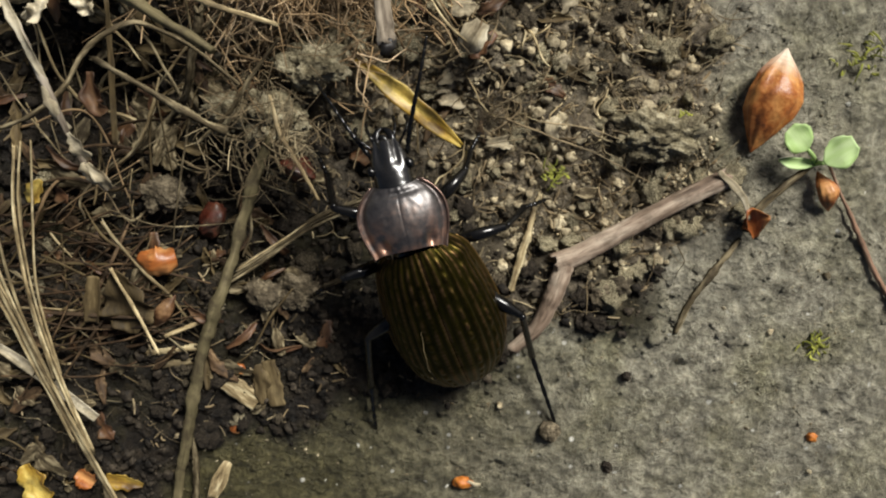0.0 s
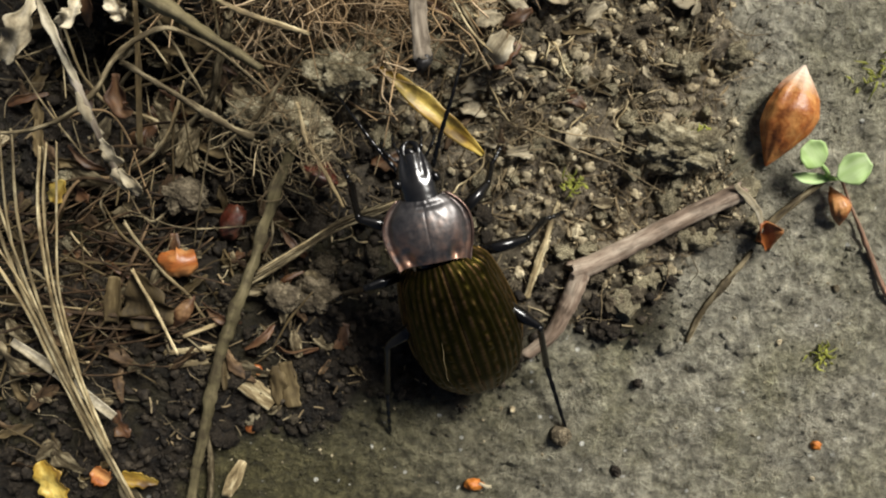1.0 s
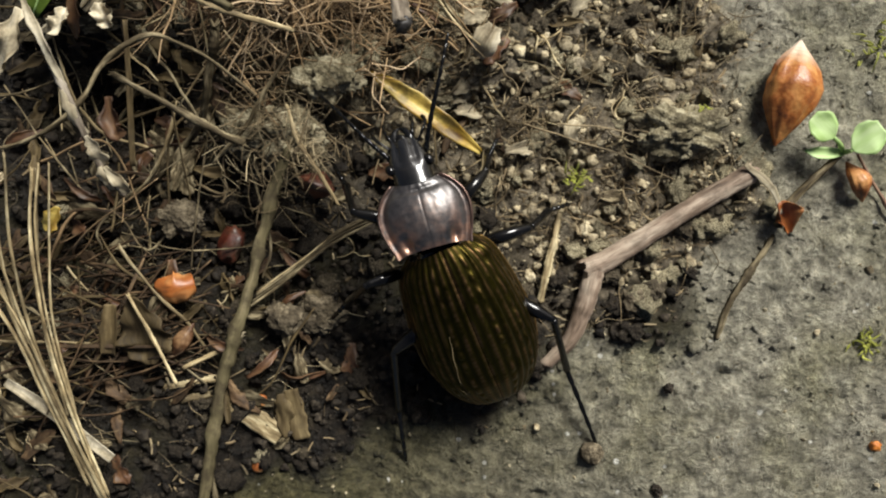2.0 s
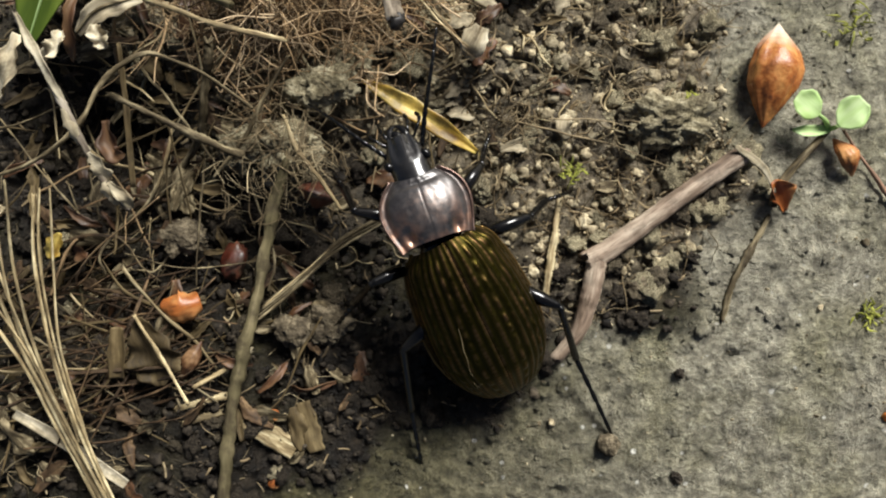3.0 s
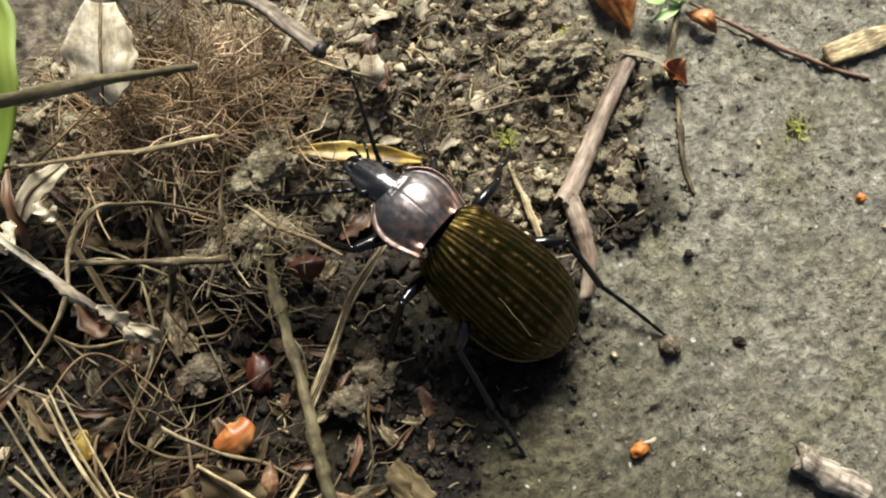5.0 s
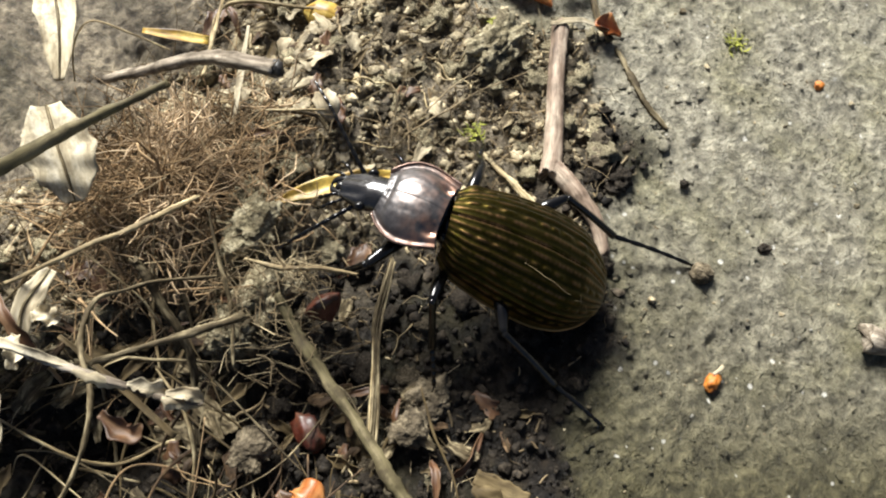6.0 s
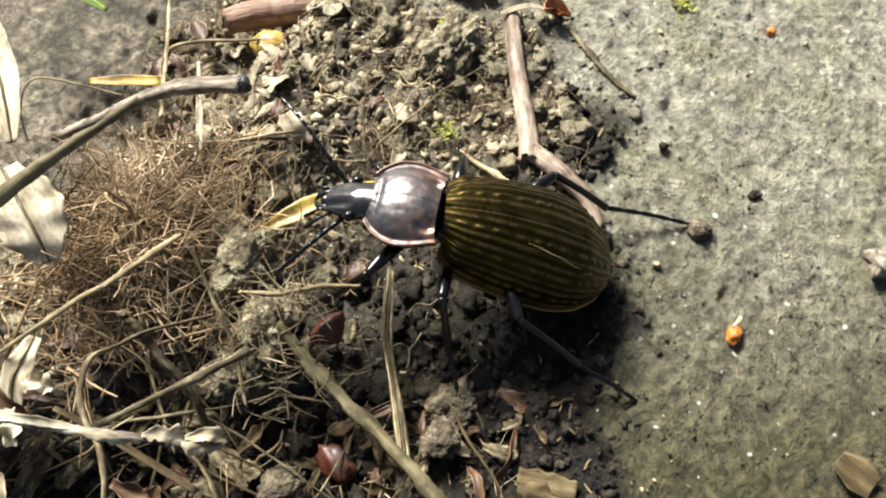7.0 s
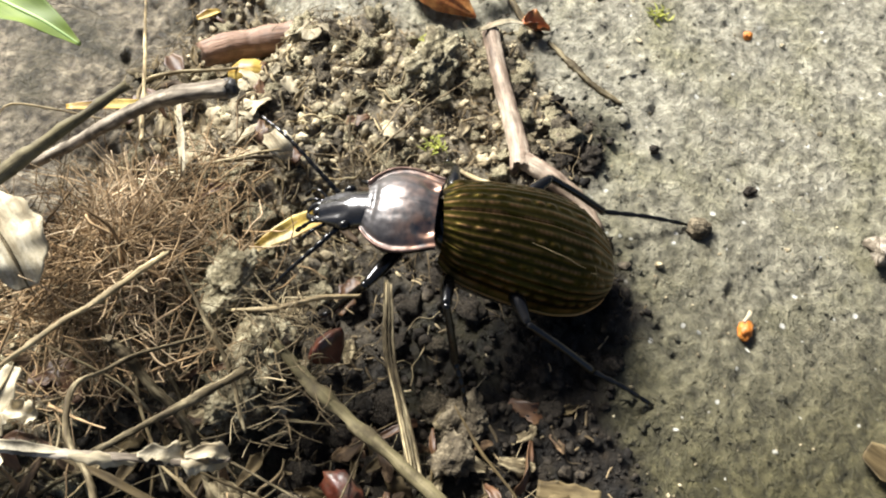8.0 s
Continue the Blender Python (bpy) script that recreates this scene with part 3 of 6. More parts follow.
YELLOW_LEAF_B = [(-3.84, -1.88, 0.24), (-3.47, -2.01, 0.17)]
TAN_BIT = [(-2.54, -1.75, 0.12), (-2.75, -2.21, 0.1)]
ORANGE1 = (0.05, -2.01, 0.07)
ORANGE2 = (3.91, -1.44, 0.06)
REDBIT = (-2.45, -1.38, 0.07)
REDBIT2 = (-2.37, -0.68, 0.11)
MOSS1 = (3.86, -0.4, 0.02)
MOSS2 = (4.05, 2.68, -0.15)
MOSS3 = (0.94, 1.45, 0.1)
MOSS4 = (2.17, 2.02, 0.21)
BALL = (0.98, -1.39, 0.07)
BLOB = (1.81, -0.75, 0.05)
BLOB2 = (1.66, -1.82, 0.05)
LUMP1 = (1.47, 0.14, 0.05)
LUMP2 = (1.67, 0.27, 0.04)
LUMP3 = (1.34, -0.16, 0.03)
CLOD1 = (-2.08, 0.16, 0.15)
CLOD2 = (-1.45, 2.47, 0.5)
CLOD3 = (1.98, 1.86, 0.12)
CLOD4 = (-3.03, 1.2, 0.21)
CLOD5 = (-1.73, 0.18, 0.07)
EDGE = [(-3.73, -2.42, 0.02), (-2.63, -1.63, 0.02), (-1.24, -1.22, 0.02), (-0.23, -1.09, 0.02), (0.56, -0.61, 0.01), (0.98, -0.21, -0.01), (2.11, -0.25, -0.01), (2.36, 0.52, -0.05), (2.93, 1.03, -0.08), (2.86, 1.76, -0.12), (2.67, 2.52, -0.16), (2.75, 2.92, -0.18), (2.53, 3.37, -0.21)]
EDGE_TOP = [(3.19, 1.69, -0.12), (2.77, 3.39, -0.21)]
ROOTLET_A = [(0.42, 1.99, 0.17), (0.8, 1.86, 0.19), (1.34, 1.65, 0.19), (1.9, 1.37, 0.15)]
ROOTLET_B = [(0.73, 1.97, 0.22), (1.14, 1.93, 0.22), (1.56, 1.81, 0.18)]
ROOTLET_C = [(0.26, 1.87, 0.17), (0.56, 2.1, 0.16), (0.39, 2.21, 0.15)]
GREY_LEAF = [(0.04, 2.73, 0.52), (0.14, 2.89, 0.5)]
GREY_LEAF2 = [(0.73, 3.21, 0.1), (0.96, 3.17, 0.1)]
FINGER_ROOT = [(-0.32, 3.13, 0.5), (-0.12, 2.78, 0.5), (-0.16, 2.57, 0.45)]
BIG_LEAF_A = [(-1.8, 4.29, 1.35), (-2.0, 3.94, 1.4), (-2.15, 3.7, 1.35), (-2.29, 3.54, 1.2)]
BIG_LEAF_B = [(-0.32, 6.11, 0.9), (-0.75, 5.4, 1.1), (-1.13, 4.88, 1.2), (-1.5, 4.54, 1.15)]
BIG_LEAF_C = [(-3.45, 3.05, 1.1), (-3.2, 3.2, 1.2), (-2.85, 3.3, 1.15)]
LONG_PALE = [(-3.15, 3.41, 1.3), (-2.56, 3.11, 1.35), (-2.12, 2.91, 1.3), (-1.63, 2.78, 1.15)]
CROSS_STALK = [(-1.66, 2.68, 1.0), (-1.95, 2.34, 0.9), (-2.19, 2.04, 0.75), (-2.57, 1.73, 0.55)]
LOOP_STRAW = [(-1.39, 4.55, 1.0), (-1.13, 4.76, 1.1), (-0.84, 4.82, 1.1), (-0.7, 4.49, 1.05), (-0.58, 4.13, 0.95)]
MID_STRAW = [(-0.44, 3.23, 0.55), (-0.2, 2.88, 0.6), (-0.0, 2.71, 0.5)]
BROWN_HANG = [(-3.2, 3.36, 1.45), (-3.31, 3.12, 1.5), (-3.38, 2.91, 1.4), (-3.45, 2.77, 1.25)]
BROWN_TWIG = [(2.49, 3.46, -0.5), (2.11, 4.04, -0.55), (1.63, 4.73, -0.6)]
ACORN = [(1.36, 4.2, -0.45), (1.49, 3.73, -0.45)]
TOP_SHOOT = [(2.07, 3.39, -0.4), (1.39, 4.0, -0.3), (0.69, 4.77, -0.11), (-0.47, 3.94, 0.5)]
UP_SHOOT = [(1.83, 5.46, -0.01), (0.4, 4.43, 0.5), (-0.53, 3.84, 0.7)]
PL_A = [(-4.02, 2.45, 1.5), (-3.83, 2.67, 1.6), (-3.7, 2.93, 1.6)]
PL_B = [(-3.57, 2.75, 1.5), (-3.45, 2.81, 1.55), (-3.4, 2.95, 1.5)]
PL_C = [(-3.17, 3.01, 1.4), (-3.14, 2.9, 1.4), (-3.12, 2.82, 1.35)]
RED_SEED = [(-1.58, 1.61, 0.29), (-1.69, 1.35, 0.25)]
GREEN_TIP = [(1.01, 7.27, 0.09), (0.87, 6.54, 0.14), (0.8, 6.05, 0.14), (0.73, 5.6, 0.04)]
SCRAP_T = [(1.43, 5.08, -0.6), (1.24, 4.82, -0.6)]
SCRAP_U = [(2.36, 5.3, -0.9), (2.61, 5.1, -0.9)]
WHITE_ROOT = [(-3.55, 2.72, 1.9), (-3.43, 2.29, 1.9), (-3.22, 1.81, 1.9), (-3.02, 1.4, 1.9)]
DARK_STICK_R = [(-3.39, 2.73, 0.8), (-3.4, 2.36, 0.8), (-3.47, 1.81, 0.8)]
DIAG_STICK = [(-3.47, 2.95, 0.95), (-2.85, 2.69, 1.05), (-2.11, 2.3, 1.1)]
ARCH_STRAW = [(-3.26, 2.52, 0.9), (-2.9, 2.18, 0.95), (-2.57, 1.91, 1.0), (-2.28, 1.74, 0.95), (-2.19, 1.56, 0.8), (-2.13, 1.31, 0.6)]
BASE_STALK = [(-2.37, 2.94, 0.9), (-2.47, 2.69, 0.75), (-2.65, 2.27, 0.5), (-2.96, 1.95, 0.17), (-3.31, 1.62, 0.09)]
PALE_LEAF = [(-0.97, 4.87, 1.3), (-1.47, 4.31, 1.2), (-2.1, 4.0, 1.1)]
PALE_LEAF2 = [(-3.06, 3.27, 1.2), (-3.22, 3.11, 1.0)]
NEST = [(-0.98, 3.75, 0.7), (-1.64, 3.49, 0.7), (-0.6, 3.54, 0.6), (-1.42, 3.84, 0.8), (-2.39, 3.21, 0.7)]
PALE_STRIPS = [(-0.41, 3.44, 0.6), (-0.57, 3.25, 0.55)]
PALE_STRIPS2 = [(0.31, 4.0, 0.5), (-0.63, 3.38, 0.55)]
CROSS_STRAW = [(-1.84, 2.25, 1.0), (-1.55, 1.88, 1.0), (-1.07, 1.51, 0.9)]
CURVE_STRAW = [(-0.87, 1.23, 0.31), (-1.47, 0.97, 0.27), (-1.89, 0.68, 0.19), (-2.39, 0.36, 0.16)]
LEAF_YB = [(-0.56, 4.52, 0.9), (-0.22, 4.0, 0.8)]
SEED_END = [(-0.72, -3.18, 0.07), (-0.85, -3.53, 0.07)]
TWIG_STUB = [(1.37, -3.08, 0.12), (1.68, -3.8, 0.14)]
STRAW_BLOCK = [(4.77, 0.09, 0.02), (5.84, -0.2, 0.04)]

SOIL_EDGE = [(-9, -4.6), (-5.6, -3.0)] + [q[:2] for q in EDGE] + [(2.7, 4.1), (3.3, 4.8), (3.5, 8.0), (-9, 9)]
HEAPS = [  # x, y, height, radius x, radius y: the litter bank
    (-1.7, 3.5, 0.62, 1.1, 0.9), (-3.4, 2.6, 0.10, 1.2, 1.3), (0.2, 2.9, 0.30, 0.8, 0.6), (1.95, 1.95, 0.20, 0.45, 0.25), (0.9, 2.1, 0.14, 0.6, 0.5),
    (-3.75, 2.3, -0.75, 0.6, 0.55), (-4.1, 0.75, -0.5, 0.55, 0.55), (-4.2, 0.2, 0.22, 0.9, 1.2), (-2.15, 1.0, -0.22, 0.75, 0.55), (-1.3, 2.35, 0.22, 0.45, 0.3), (0.8, 3.4, 0.15, 1.0, 0.6),
]


def soil_mask(x, y):
    """1 on the soil bank, 0 on the slab, with a soft, uneven border. x, y: arrays."""
    p = np.array(SOIL_EDGE)
    inside = np.zeros(x.shape, bool)
    dist = np.full(x.shape, 1e9)
    for (x0, y0), (x1, y1) in zip(p, np.roll(p, -1, axis=0)):
        dx, dy = x1 - x0, y1 - y0
        t = np.clip(((x - x0) * dx + (y - y0) * dy) / (dx * dx + dy * dy), 0, 1)
        dist = np.minimum(dist, np.hypot(x - x0 - t * dx, y - y0 - t * dy))
        cross = (y0 > y) != (y1 > y)
        inside ^= cross & (x < (x1 - x0) * (y - y0) / (y1 - y0 + 1e-12) + x0)
    d = np.where(inside, dist, -dist) + 0.16 * np.sin(3.1 * x + 1.7 * y) * np.sin(2.3 * y - 1.1 * x) + 0.08 * np.sin(9 * x) * np.sin(8 * y + 1)
    return np.clip((d + 0.12) / 0.35, 0, 1)


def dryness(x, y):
    """1 where the bank has dried pale, 0 in the damp hollow, whose soil colours also hold its shade."""
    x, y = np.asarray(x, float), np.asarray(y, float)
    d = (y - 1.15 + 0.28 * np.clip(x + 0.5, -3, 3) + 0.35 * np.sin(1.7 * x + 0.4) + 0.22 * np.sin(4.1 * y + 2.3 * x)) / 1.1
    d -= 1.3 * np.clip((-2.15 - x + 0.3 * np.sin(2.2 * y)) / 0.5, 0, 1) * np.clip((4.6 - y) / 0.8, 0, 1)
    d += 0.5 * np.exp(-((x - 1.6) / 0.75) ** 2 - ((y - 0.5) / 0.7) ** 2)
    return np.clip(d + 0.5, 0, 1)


def ground_height(x, y):
    """Height of the ground at arrays x, y."""
    x, y = np.asarray(x, float), np.asarray(y, float)
    m = soil_mask(x, y)
    z = np.zeros(x.shape)
    for hx, hy, h, rx, ry in HEAPS:
        z += h * np.exp(-((x - hx) / rx) ** 2 - ((y - hy) / ry) ** 2)
    rel = np.empty(x.shape)
    it = np.nditer([x, y, m, z], flags=["multi_index"])
    for a, b, mm, zz in it:
        if abs(a) > 9 or abs(b) > 9:
            rel[it.multi_index] = 0
            continue
        q = Vector((float(a), float(b), 0.0))
        w = noise.noise_vector(q * 1.1)
        qa = Vector((0.82 * a - 0.57 * b, 0.57 * a + 0.82 * b, 1.7)) + w * 0.35
        s1, s2 = noise.noise(qa * 3.7), noise.noise(Vector((0.34 * a + 0.94 * b, -0.94 * a + 0.34 * b, 4.1)) * 7.9 + w)
        slab = 0.030 * noise.noise(q * 0.9) + 0.024 * s1 + 0.026 * s2 - 0.05 * max(0.0, abs(s1) * 1.2 - 0.38)
        s3, s4 = noise.noise(q * 5.1 + w * 2), noise.noise(Vector((0.6 * a + 0.8 * b, 0.8 * a - 0.6 * b, 7.7)) * 11.3)
        slab += 0.046 * s4 * (0.4 + abs(s3)) - 0.07 * max(0.0, s3 - 0.34) + 0.05 * max(0.0, s4 - 0.42) + 0.022 * noise.noise(q * 21.0)
        if mm > 0.01:
            n1, n2, n3 = noise.noise(q * 2.1), noise.noise(q * 5.3), noise.noise(q * 11.0)
            cell = noise.voronoi(q * 3.4 + Vector((0.3 * n3, 0.3 * n2, 0)))[0]
            soil = 0.09 * n1 + 0.06 * n2 + 0.05 * n3 + 0.10 * (cell[1] - cell[0]) + 0.02
        else:
            soil = 0.0
        rel[it.multi_index] = slab * (1 - mm) + soil * mm
    lean = 0.02 - 0.055 * np.clip(y + 0.8, 0, 4.2)
    behind = np.clip((y - np.interp(x, [-2.5, 0.2], [4.7, 3.35])) / 1.1, 0, 1)
    beside = np.clip((4.6 - x) / 2.6, 0, 1)
    fall = -0.85 * behind * behind * (3 - 2 * behind) * beside * beside * (3 - 2 * beside)
    return z * m + rel + lean + fall


def dampness(x, y):
    """1 where the slab is wet beside the bank, 0 where it has dried."""
    damp = 1 / (1 + np.exp(np.clip((x - 0.45 + 0.25 * (y + 1.5) + 0.3 * np.sin(2.1 * y + x)) / 0.65, -30, 30)))
    return damp * np.exp(-(np.hypot(x, y) / 14) ** 4) / (1 + np.exp(np.clip((y - 3.6) / 0.4, -30, 30)))


def on_ground(x, y):
    return float(ground_height(np.array([x]), np.array([y]))[0])


def build_ground():
    """One sheet: fine where the litter lies, ever coarser to the horizon."""
    def axis(lo, hi, step):
        core = np.arange(lo, hi + 1e-6, step)
        far = [0.15, 0.4, 0.9, 1.8, 3.5, 7, 15, 40, 100, 300, 900, 3000, 10000]
        return np.concatenate([lo - np.array(far[::-1]), core, hi + np.array(far)])
    xs, ys = axis(-5.8, 6.0, 0.033), axis(-4.2, 6.0, 0.033)
    gx, gy = np.meshgrid(xs, ys)
    z = ground_height(gx, gy)
    v = np.stack([gx.ravel(), gy.ravel(), z.ravel()], 1)
    nx, ny = len(xs), len(ys)
    idx = np.arange(nx * ny).reshape(ny, nx)
    f = np.stack([idx[:-1, :-1], idx[:-1, 1:], idx[1:, 1:], idx[1:, :-1]], -1).reshape(-1, 4)
    ob = part("ground", (v, f), GROUND)
    at = ob.data.attributes.new("soil", "FLOAT", "POINT")
    at.data.foreach_set("value", soil_mask(gx, gy).ravel().astype(np.float32))
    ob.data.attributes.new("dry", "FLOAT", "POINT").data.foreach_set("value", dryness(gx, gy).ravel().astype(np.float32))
    damp = dampness(gx, gy)
    ob.data.attributes.new("damp", "FLOAT", "POINT").data.foreach_set("value", damp.ravel().astype(np.float32))
    return tagged(ob, "grey mud-filmed slab meeting a bank of dark crumbly soil", "ground", kind="structure")


build_ground()

# ---- the beetle ----
BEETLE_AT = (-0.35, 0.55, 0.0)   # ground point under its body
ELYTRA_BASE, ELYTRA_YAW, ELYTRA_PITCH, ELYTRA_ROLL, ELYTRA_LEN = (-0.49, 0.885, 0.92), 20.0, 23.0, 1.0, 1.78
SHIELD_BASE, PRONOTUM_YAW, PRONOTUM_PITCH = (-0.54, 0.92, 1.26), 13.0, -4.0
HEAD_BASE, HEAD_YAW, HEAD_PITCH = (-0.662, 1.415, 1.19), 15.0, -10.0
EN, EM = 150, 120  # steps along and across a wing case


def turned(geo, at, yaw, pitch, roll=0.0):
    """Moves body geometry (y forward) to its place: yaw left, pitch up, roll."""
    v, f = geo[0], geo[1]
    m = np.array(Euler((radians(pitch), radians(roll), radians(yaw))).to_matrix())
    return np.asarray(v) @ m.T + np.asarray(at), f, np.asarray(v)


def eased(x, xs, ys):
    """Smooth curve through the points: linear steps rounded off twice."""
    fine = np.linspace(xs[0], xs[-1], 241)
    y = np.interp(fine, xs, ys)
    for _ in range(2):
        y = np.convolve(np.pad(y, 9, mode="reflect", reflect_type="odd"), np.ones(19) / 19, mode="valid")
    return np.interp(x, fine, y)


def elytron_geo(sign):
    """One wing case: smooth costae, finer lines and three chains of long grains between them. Also gives its bands: 1 on coppery ridges, -1 in black grooves."""
    S = 1 - (1 - np.linspace(0, 1, EN)) ** 1.25
    U = np.linspace(0, 1, EM)
    width = np.maximum(eased(S, [0, .03, .1, .25, .45, .6, .75, .87, .95, 1], [.30, .385, .445, .505, .548, .550, .490, .365, .23, .0]), .015)
    height = np.maximum(eased(S, [0, .06, .2, .45, .7, .88, .96, 1], [.33, .40, .49, .53, .48, .31, .165, .02]), .02)
    lane = U * 9.5
    k = np.round(lane)
    ridge = np.cos((lane - k) * math.pi) ** 2
    chain, costa = (k % 3 == 2) & (k < 9), (k % 3 == 0) & (k > 0)
    v, band = np.empty((EN, EM, 3)), np.zeros((EN, EM))
    for i, s in enumerate(S):
        th = U * math.pi / 2
        x, z = width[i] * np.sin(th) ** 0.92, height[i] * np.cos(th) ** 0.78
        fade = min(1, s / 0.04) * min(1, (1 - s) / 0.10)
        link = np.clip(0.66 + 0.7 * np.sin(s * 76 + k * 1.9 + 1.3 * np.sin(s * 19 + k * 2.3)), -0.1, 1)
        nub = 0.6 + 0.4 * np.sin(s * 230 + k * 2.6)
        lift = (np.where(chain, 0.014 * link, np.where(costa, 0.015, 0.007 + 0.003 * nub)) * ridge ** 1.2) * fade * np.clip((1 - U) * 9, 0, 1)
        lift -= 0.018 * np.exp(-(U / 0.016) ** 2)                                  # the seam
        lift += 0.020 * np.exp(-((U - 0.985) / 0.02) ** 2) - 0.016 * np.exp(-((U - 0.93) / 0.025) ** 2)  # gutter and raised edge
        lift[(U > .55) & (U < .8)] += 0.03 * math.exp(-((s - 0.05) / 0.04) ** 2)     # shoulder knob
        band[i] = np.where(ridge > .35, np.where(chain, .2 + .55 * np.clip(link, 0, 1), np.where(costa, .45, .35 + .5 * nub)) * (ridge - .35) * 1.5, (ridge - .35) * 1.6)
        nrm = np.stack([np.sin(th), 0 * th, np.cos(th)], 1)
        v[i] = np.stack([x + 0.003, -s * ELYTRA_LEN + (0.09 + 0.05 * (1 - U)) * (1 - s) ** 6 - 0.05 * U ** 3 * (1 - s) ** 8, z], 1) + nrm * lift[:, None]
    v[..., 0] *= sign
    idx = np.arange(EN * EM).reshape(EN, EM)
    q = np.stack([idx[:-1, :-1], idx[1:, :-1], idx[1:, 1:], idx[:-1, 1:]], -1).reshape(-1, 4)
    f = [tuple(r) if sign < 0 else tuple(r[::-1]) for r in q]
    return (v.reshape(-1, 3), f), band.ravel()


def epipleuron_geo(sign):
    """The folded-under edge of a wing case, a dark band along the flank."""
    S = np.linspace(0, 1, 60)
    width = np.maximum(eased(S, [0, .03, .1, .25, .45, .6, .75, .87, .95, 1], [.30, .385, .445, .505, .548, .550, .490, .365, .23, .0]), .015)
    drop = eased(S, [0, .1, .5, .85, 1], [.14, .20, .18, .09, .02])
    v = np.empty((60, 6, 3))
    for j, t in enumerate(np.linspace(0, 1, 6)):
        v[:, j] = np.stack([sign * (width * (1 - .16 * t ** 2) + .003), -S * ELYTRA_LEN, -drop * t - .006], 1)
    return v.reshape(-1, 3), grid_faces(60, 6, sign < 0)


def abdomen_geo():
    v, f = ball(4)
    v = v.copy()
    v[:, 0] *= 0.47 * (1 - 0.10 * (v[:, 1] > 0) * v[:, 1])
    v[:, 1] = v[:, 1] * 0.83 - 0.83
    v[:, 2] = np.where(v[:, 2] > 0, v[:, 2] * 0.1, v[:, 2] * 0.24) - .03
    return v, f


def grid_faces(n, m, flip=False):
    idx = np.arange(n * m).reshape(n, m)
    q = np.stack([idx[:-1, :-1], idx[:-1, 1:], idx[1:, 1:], idx[1:, :-1]], -1).reshape(-1, 4)
    return [tuple(r[::-1]) if flip else tuple(r) for r in q]


def shield_parts(n=90, m=101):
    """Neck shield: broad and low, sides rounded, with a midline, turned-up edges and hind corners drawn back. Also its copper band."""
    S, U = np.linspace(0, 1, n), np.linspace(-1, 1, m)
    half = eased(S, [0, .08, .2, .4, .58, .75, .9, 1], [.325, .335, .362, .392, .398, .368, .295, .215])
    A = np.abs(U)
    v, band = np.empty((n, m, 3)), np.empty((n, m))
    for i, s in enumerate(S):
        dome = 0.165 * (math.sin(math.pi * (0.16 + 0.70 * s)) ** 0.7)
        z = dome * (1 - A ** 2.2) - 0.012 * np.exp(-((A - 0.88) / 0.07) ** 2) + 0.030 * np.clip((A - 0.88) / 0.12, 0, 1) ** 1.4
        z -= 0.004 * np.exp(-(U / 0.02) ** 2) * math.sin(math.pi * s)
        z -= 0.050 * np.exp(-((A - 0.60) / 0.13) ** 2) * math.exp(-((s - 0.12) / 0.12) ** 2)          # hollows by the hind corners
        z -= 0.018 * math.exp(-((s - 0.90) / 0.05) ** 2) * (1 - A ** 2)
        for j in range(m):
            q = Vector((U[j] * 3.2, s * 2.4, 0))
            z[j] += 0.004 * noise.noise(q * 2.2) + 0.0012 * noise.noise(Vector((U[j] * 9, s * 11, 3)))
        y = s * 0.56 + 0.045 * A ** 2 * max(0, s - 0.5) * 2 - 0.035 * A ** 5 * (1 - s) ** 4
        v[i] = np.stack([U * half[i], y, z], 1)
        band[i] = np.clip((A - .84) / .14, 0, 1) * .7 + np.exp(-((A - .66) / .32) ** 2) * math.exp(-(s / .34) ** 2) * 1.9 + .6 * math.exp(-(s / .08) ** 2)
    top = v.reshape(-1, 3)
    low = top.copy()
    low[:, 2] = -0.16 * (1 - np.tile(A ** 2, n)) - 0.02
    geo = joined([(top, grid_faces(n, m)), (low, grid_faces(n, m, True))])
    rims = [tube(v[::8, c], [.008, .012, .014, .012, .008], n=40, sides=8) for c in (0, m - 1)]
    return geo, rims, np.concatenate([band.ravel(), np.zeros(n * m)])


def head_geo(n=46, m=36):
    """Long narrow head: collar, waist behind the eyes, tapering snout with two frontal furrows."""
    Y = np.linspace(-.07, .47, n)
    w = eased(Y, [-.07, .0, .08, .15, .22, .30, .39, .47], [.176, .184, .176, .172, .184, .170, .142, .104])
    h = eased(Y, [-.07, .0, .12, .22, .31, .40, .47], [.10, .125, .122, .115, .094, .068, .045])
    a = np.linspace(0, 2 * math.pi, m, endpoint=False)
    v = []
    for k in range(n):
        x, z = np.cos(a) * w[k], np.sin(a) * h[k]
        up = np.sin(a) > .2
        groove = 0.024 * np.exp(-((np.abs(x) - 0.075) / 0.024) ** 2) * np.clip((Y[k] - .18) / .08, 0, 1)
        wrinkle = np.array([0.0015 * noise.noise(Vector((q * 22, Y[k] * 34, 1.5))) for q in x])
        v.append(np.stack([x, np.full(m, Y[k]), z - np.where(up, groove - wrinkle, 0) - .01 * (k / n)], 1))
    v = np.vstack([*v, [[0, Y[0], 0]], [[0, Y[-1] + .015, -.01]]])
    f = [(k * m + i, k * m + (i + 1) % m, (k + 1) * m + (i + 1) % m, (k + 1) * m + i) for k in range(n - 1) for i in range(m)]
    f = [t[::-1] for t in f]
    f += [(i, (i + 1) % m, n * m) for i in range(m)] + [((n - 1) * m + (i + 1) % m, (n - 1) * m + i, n * m + 1) for i in range(m)]
    return v, f


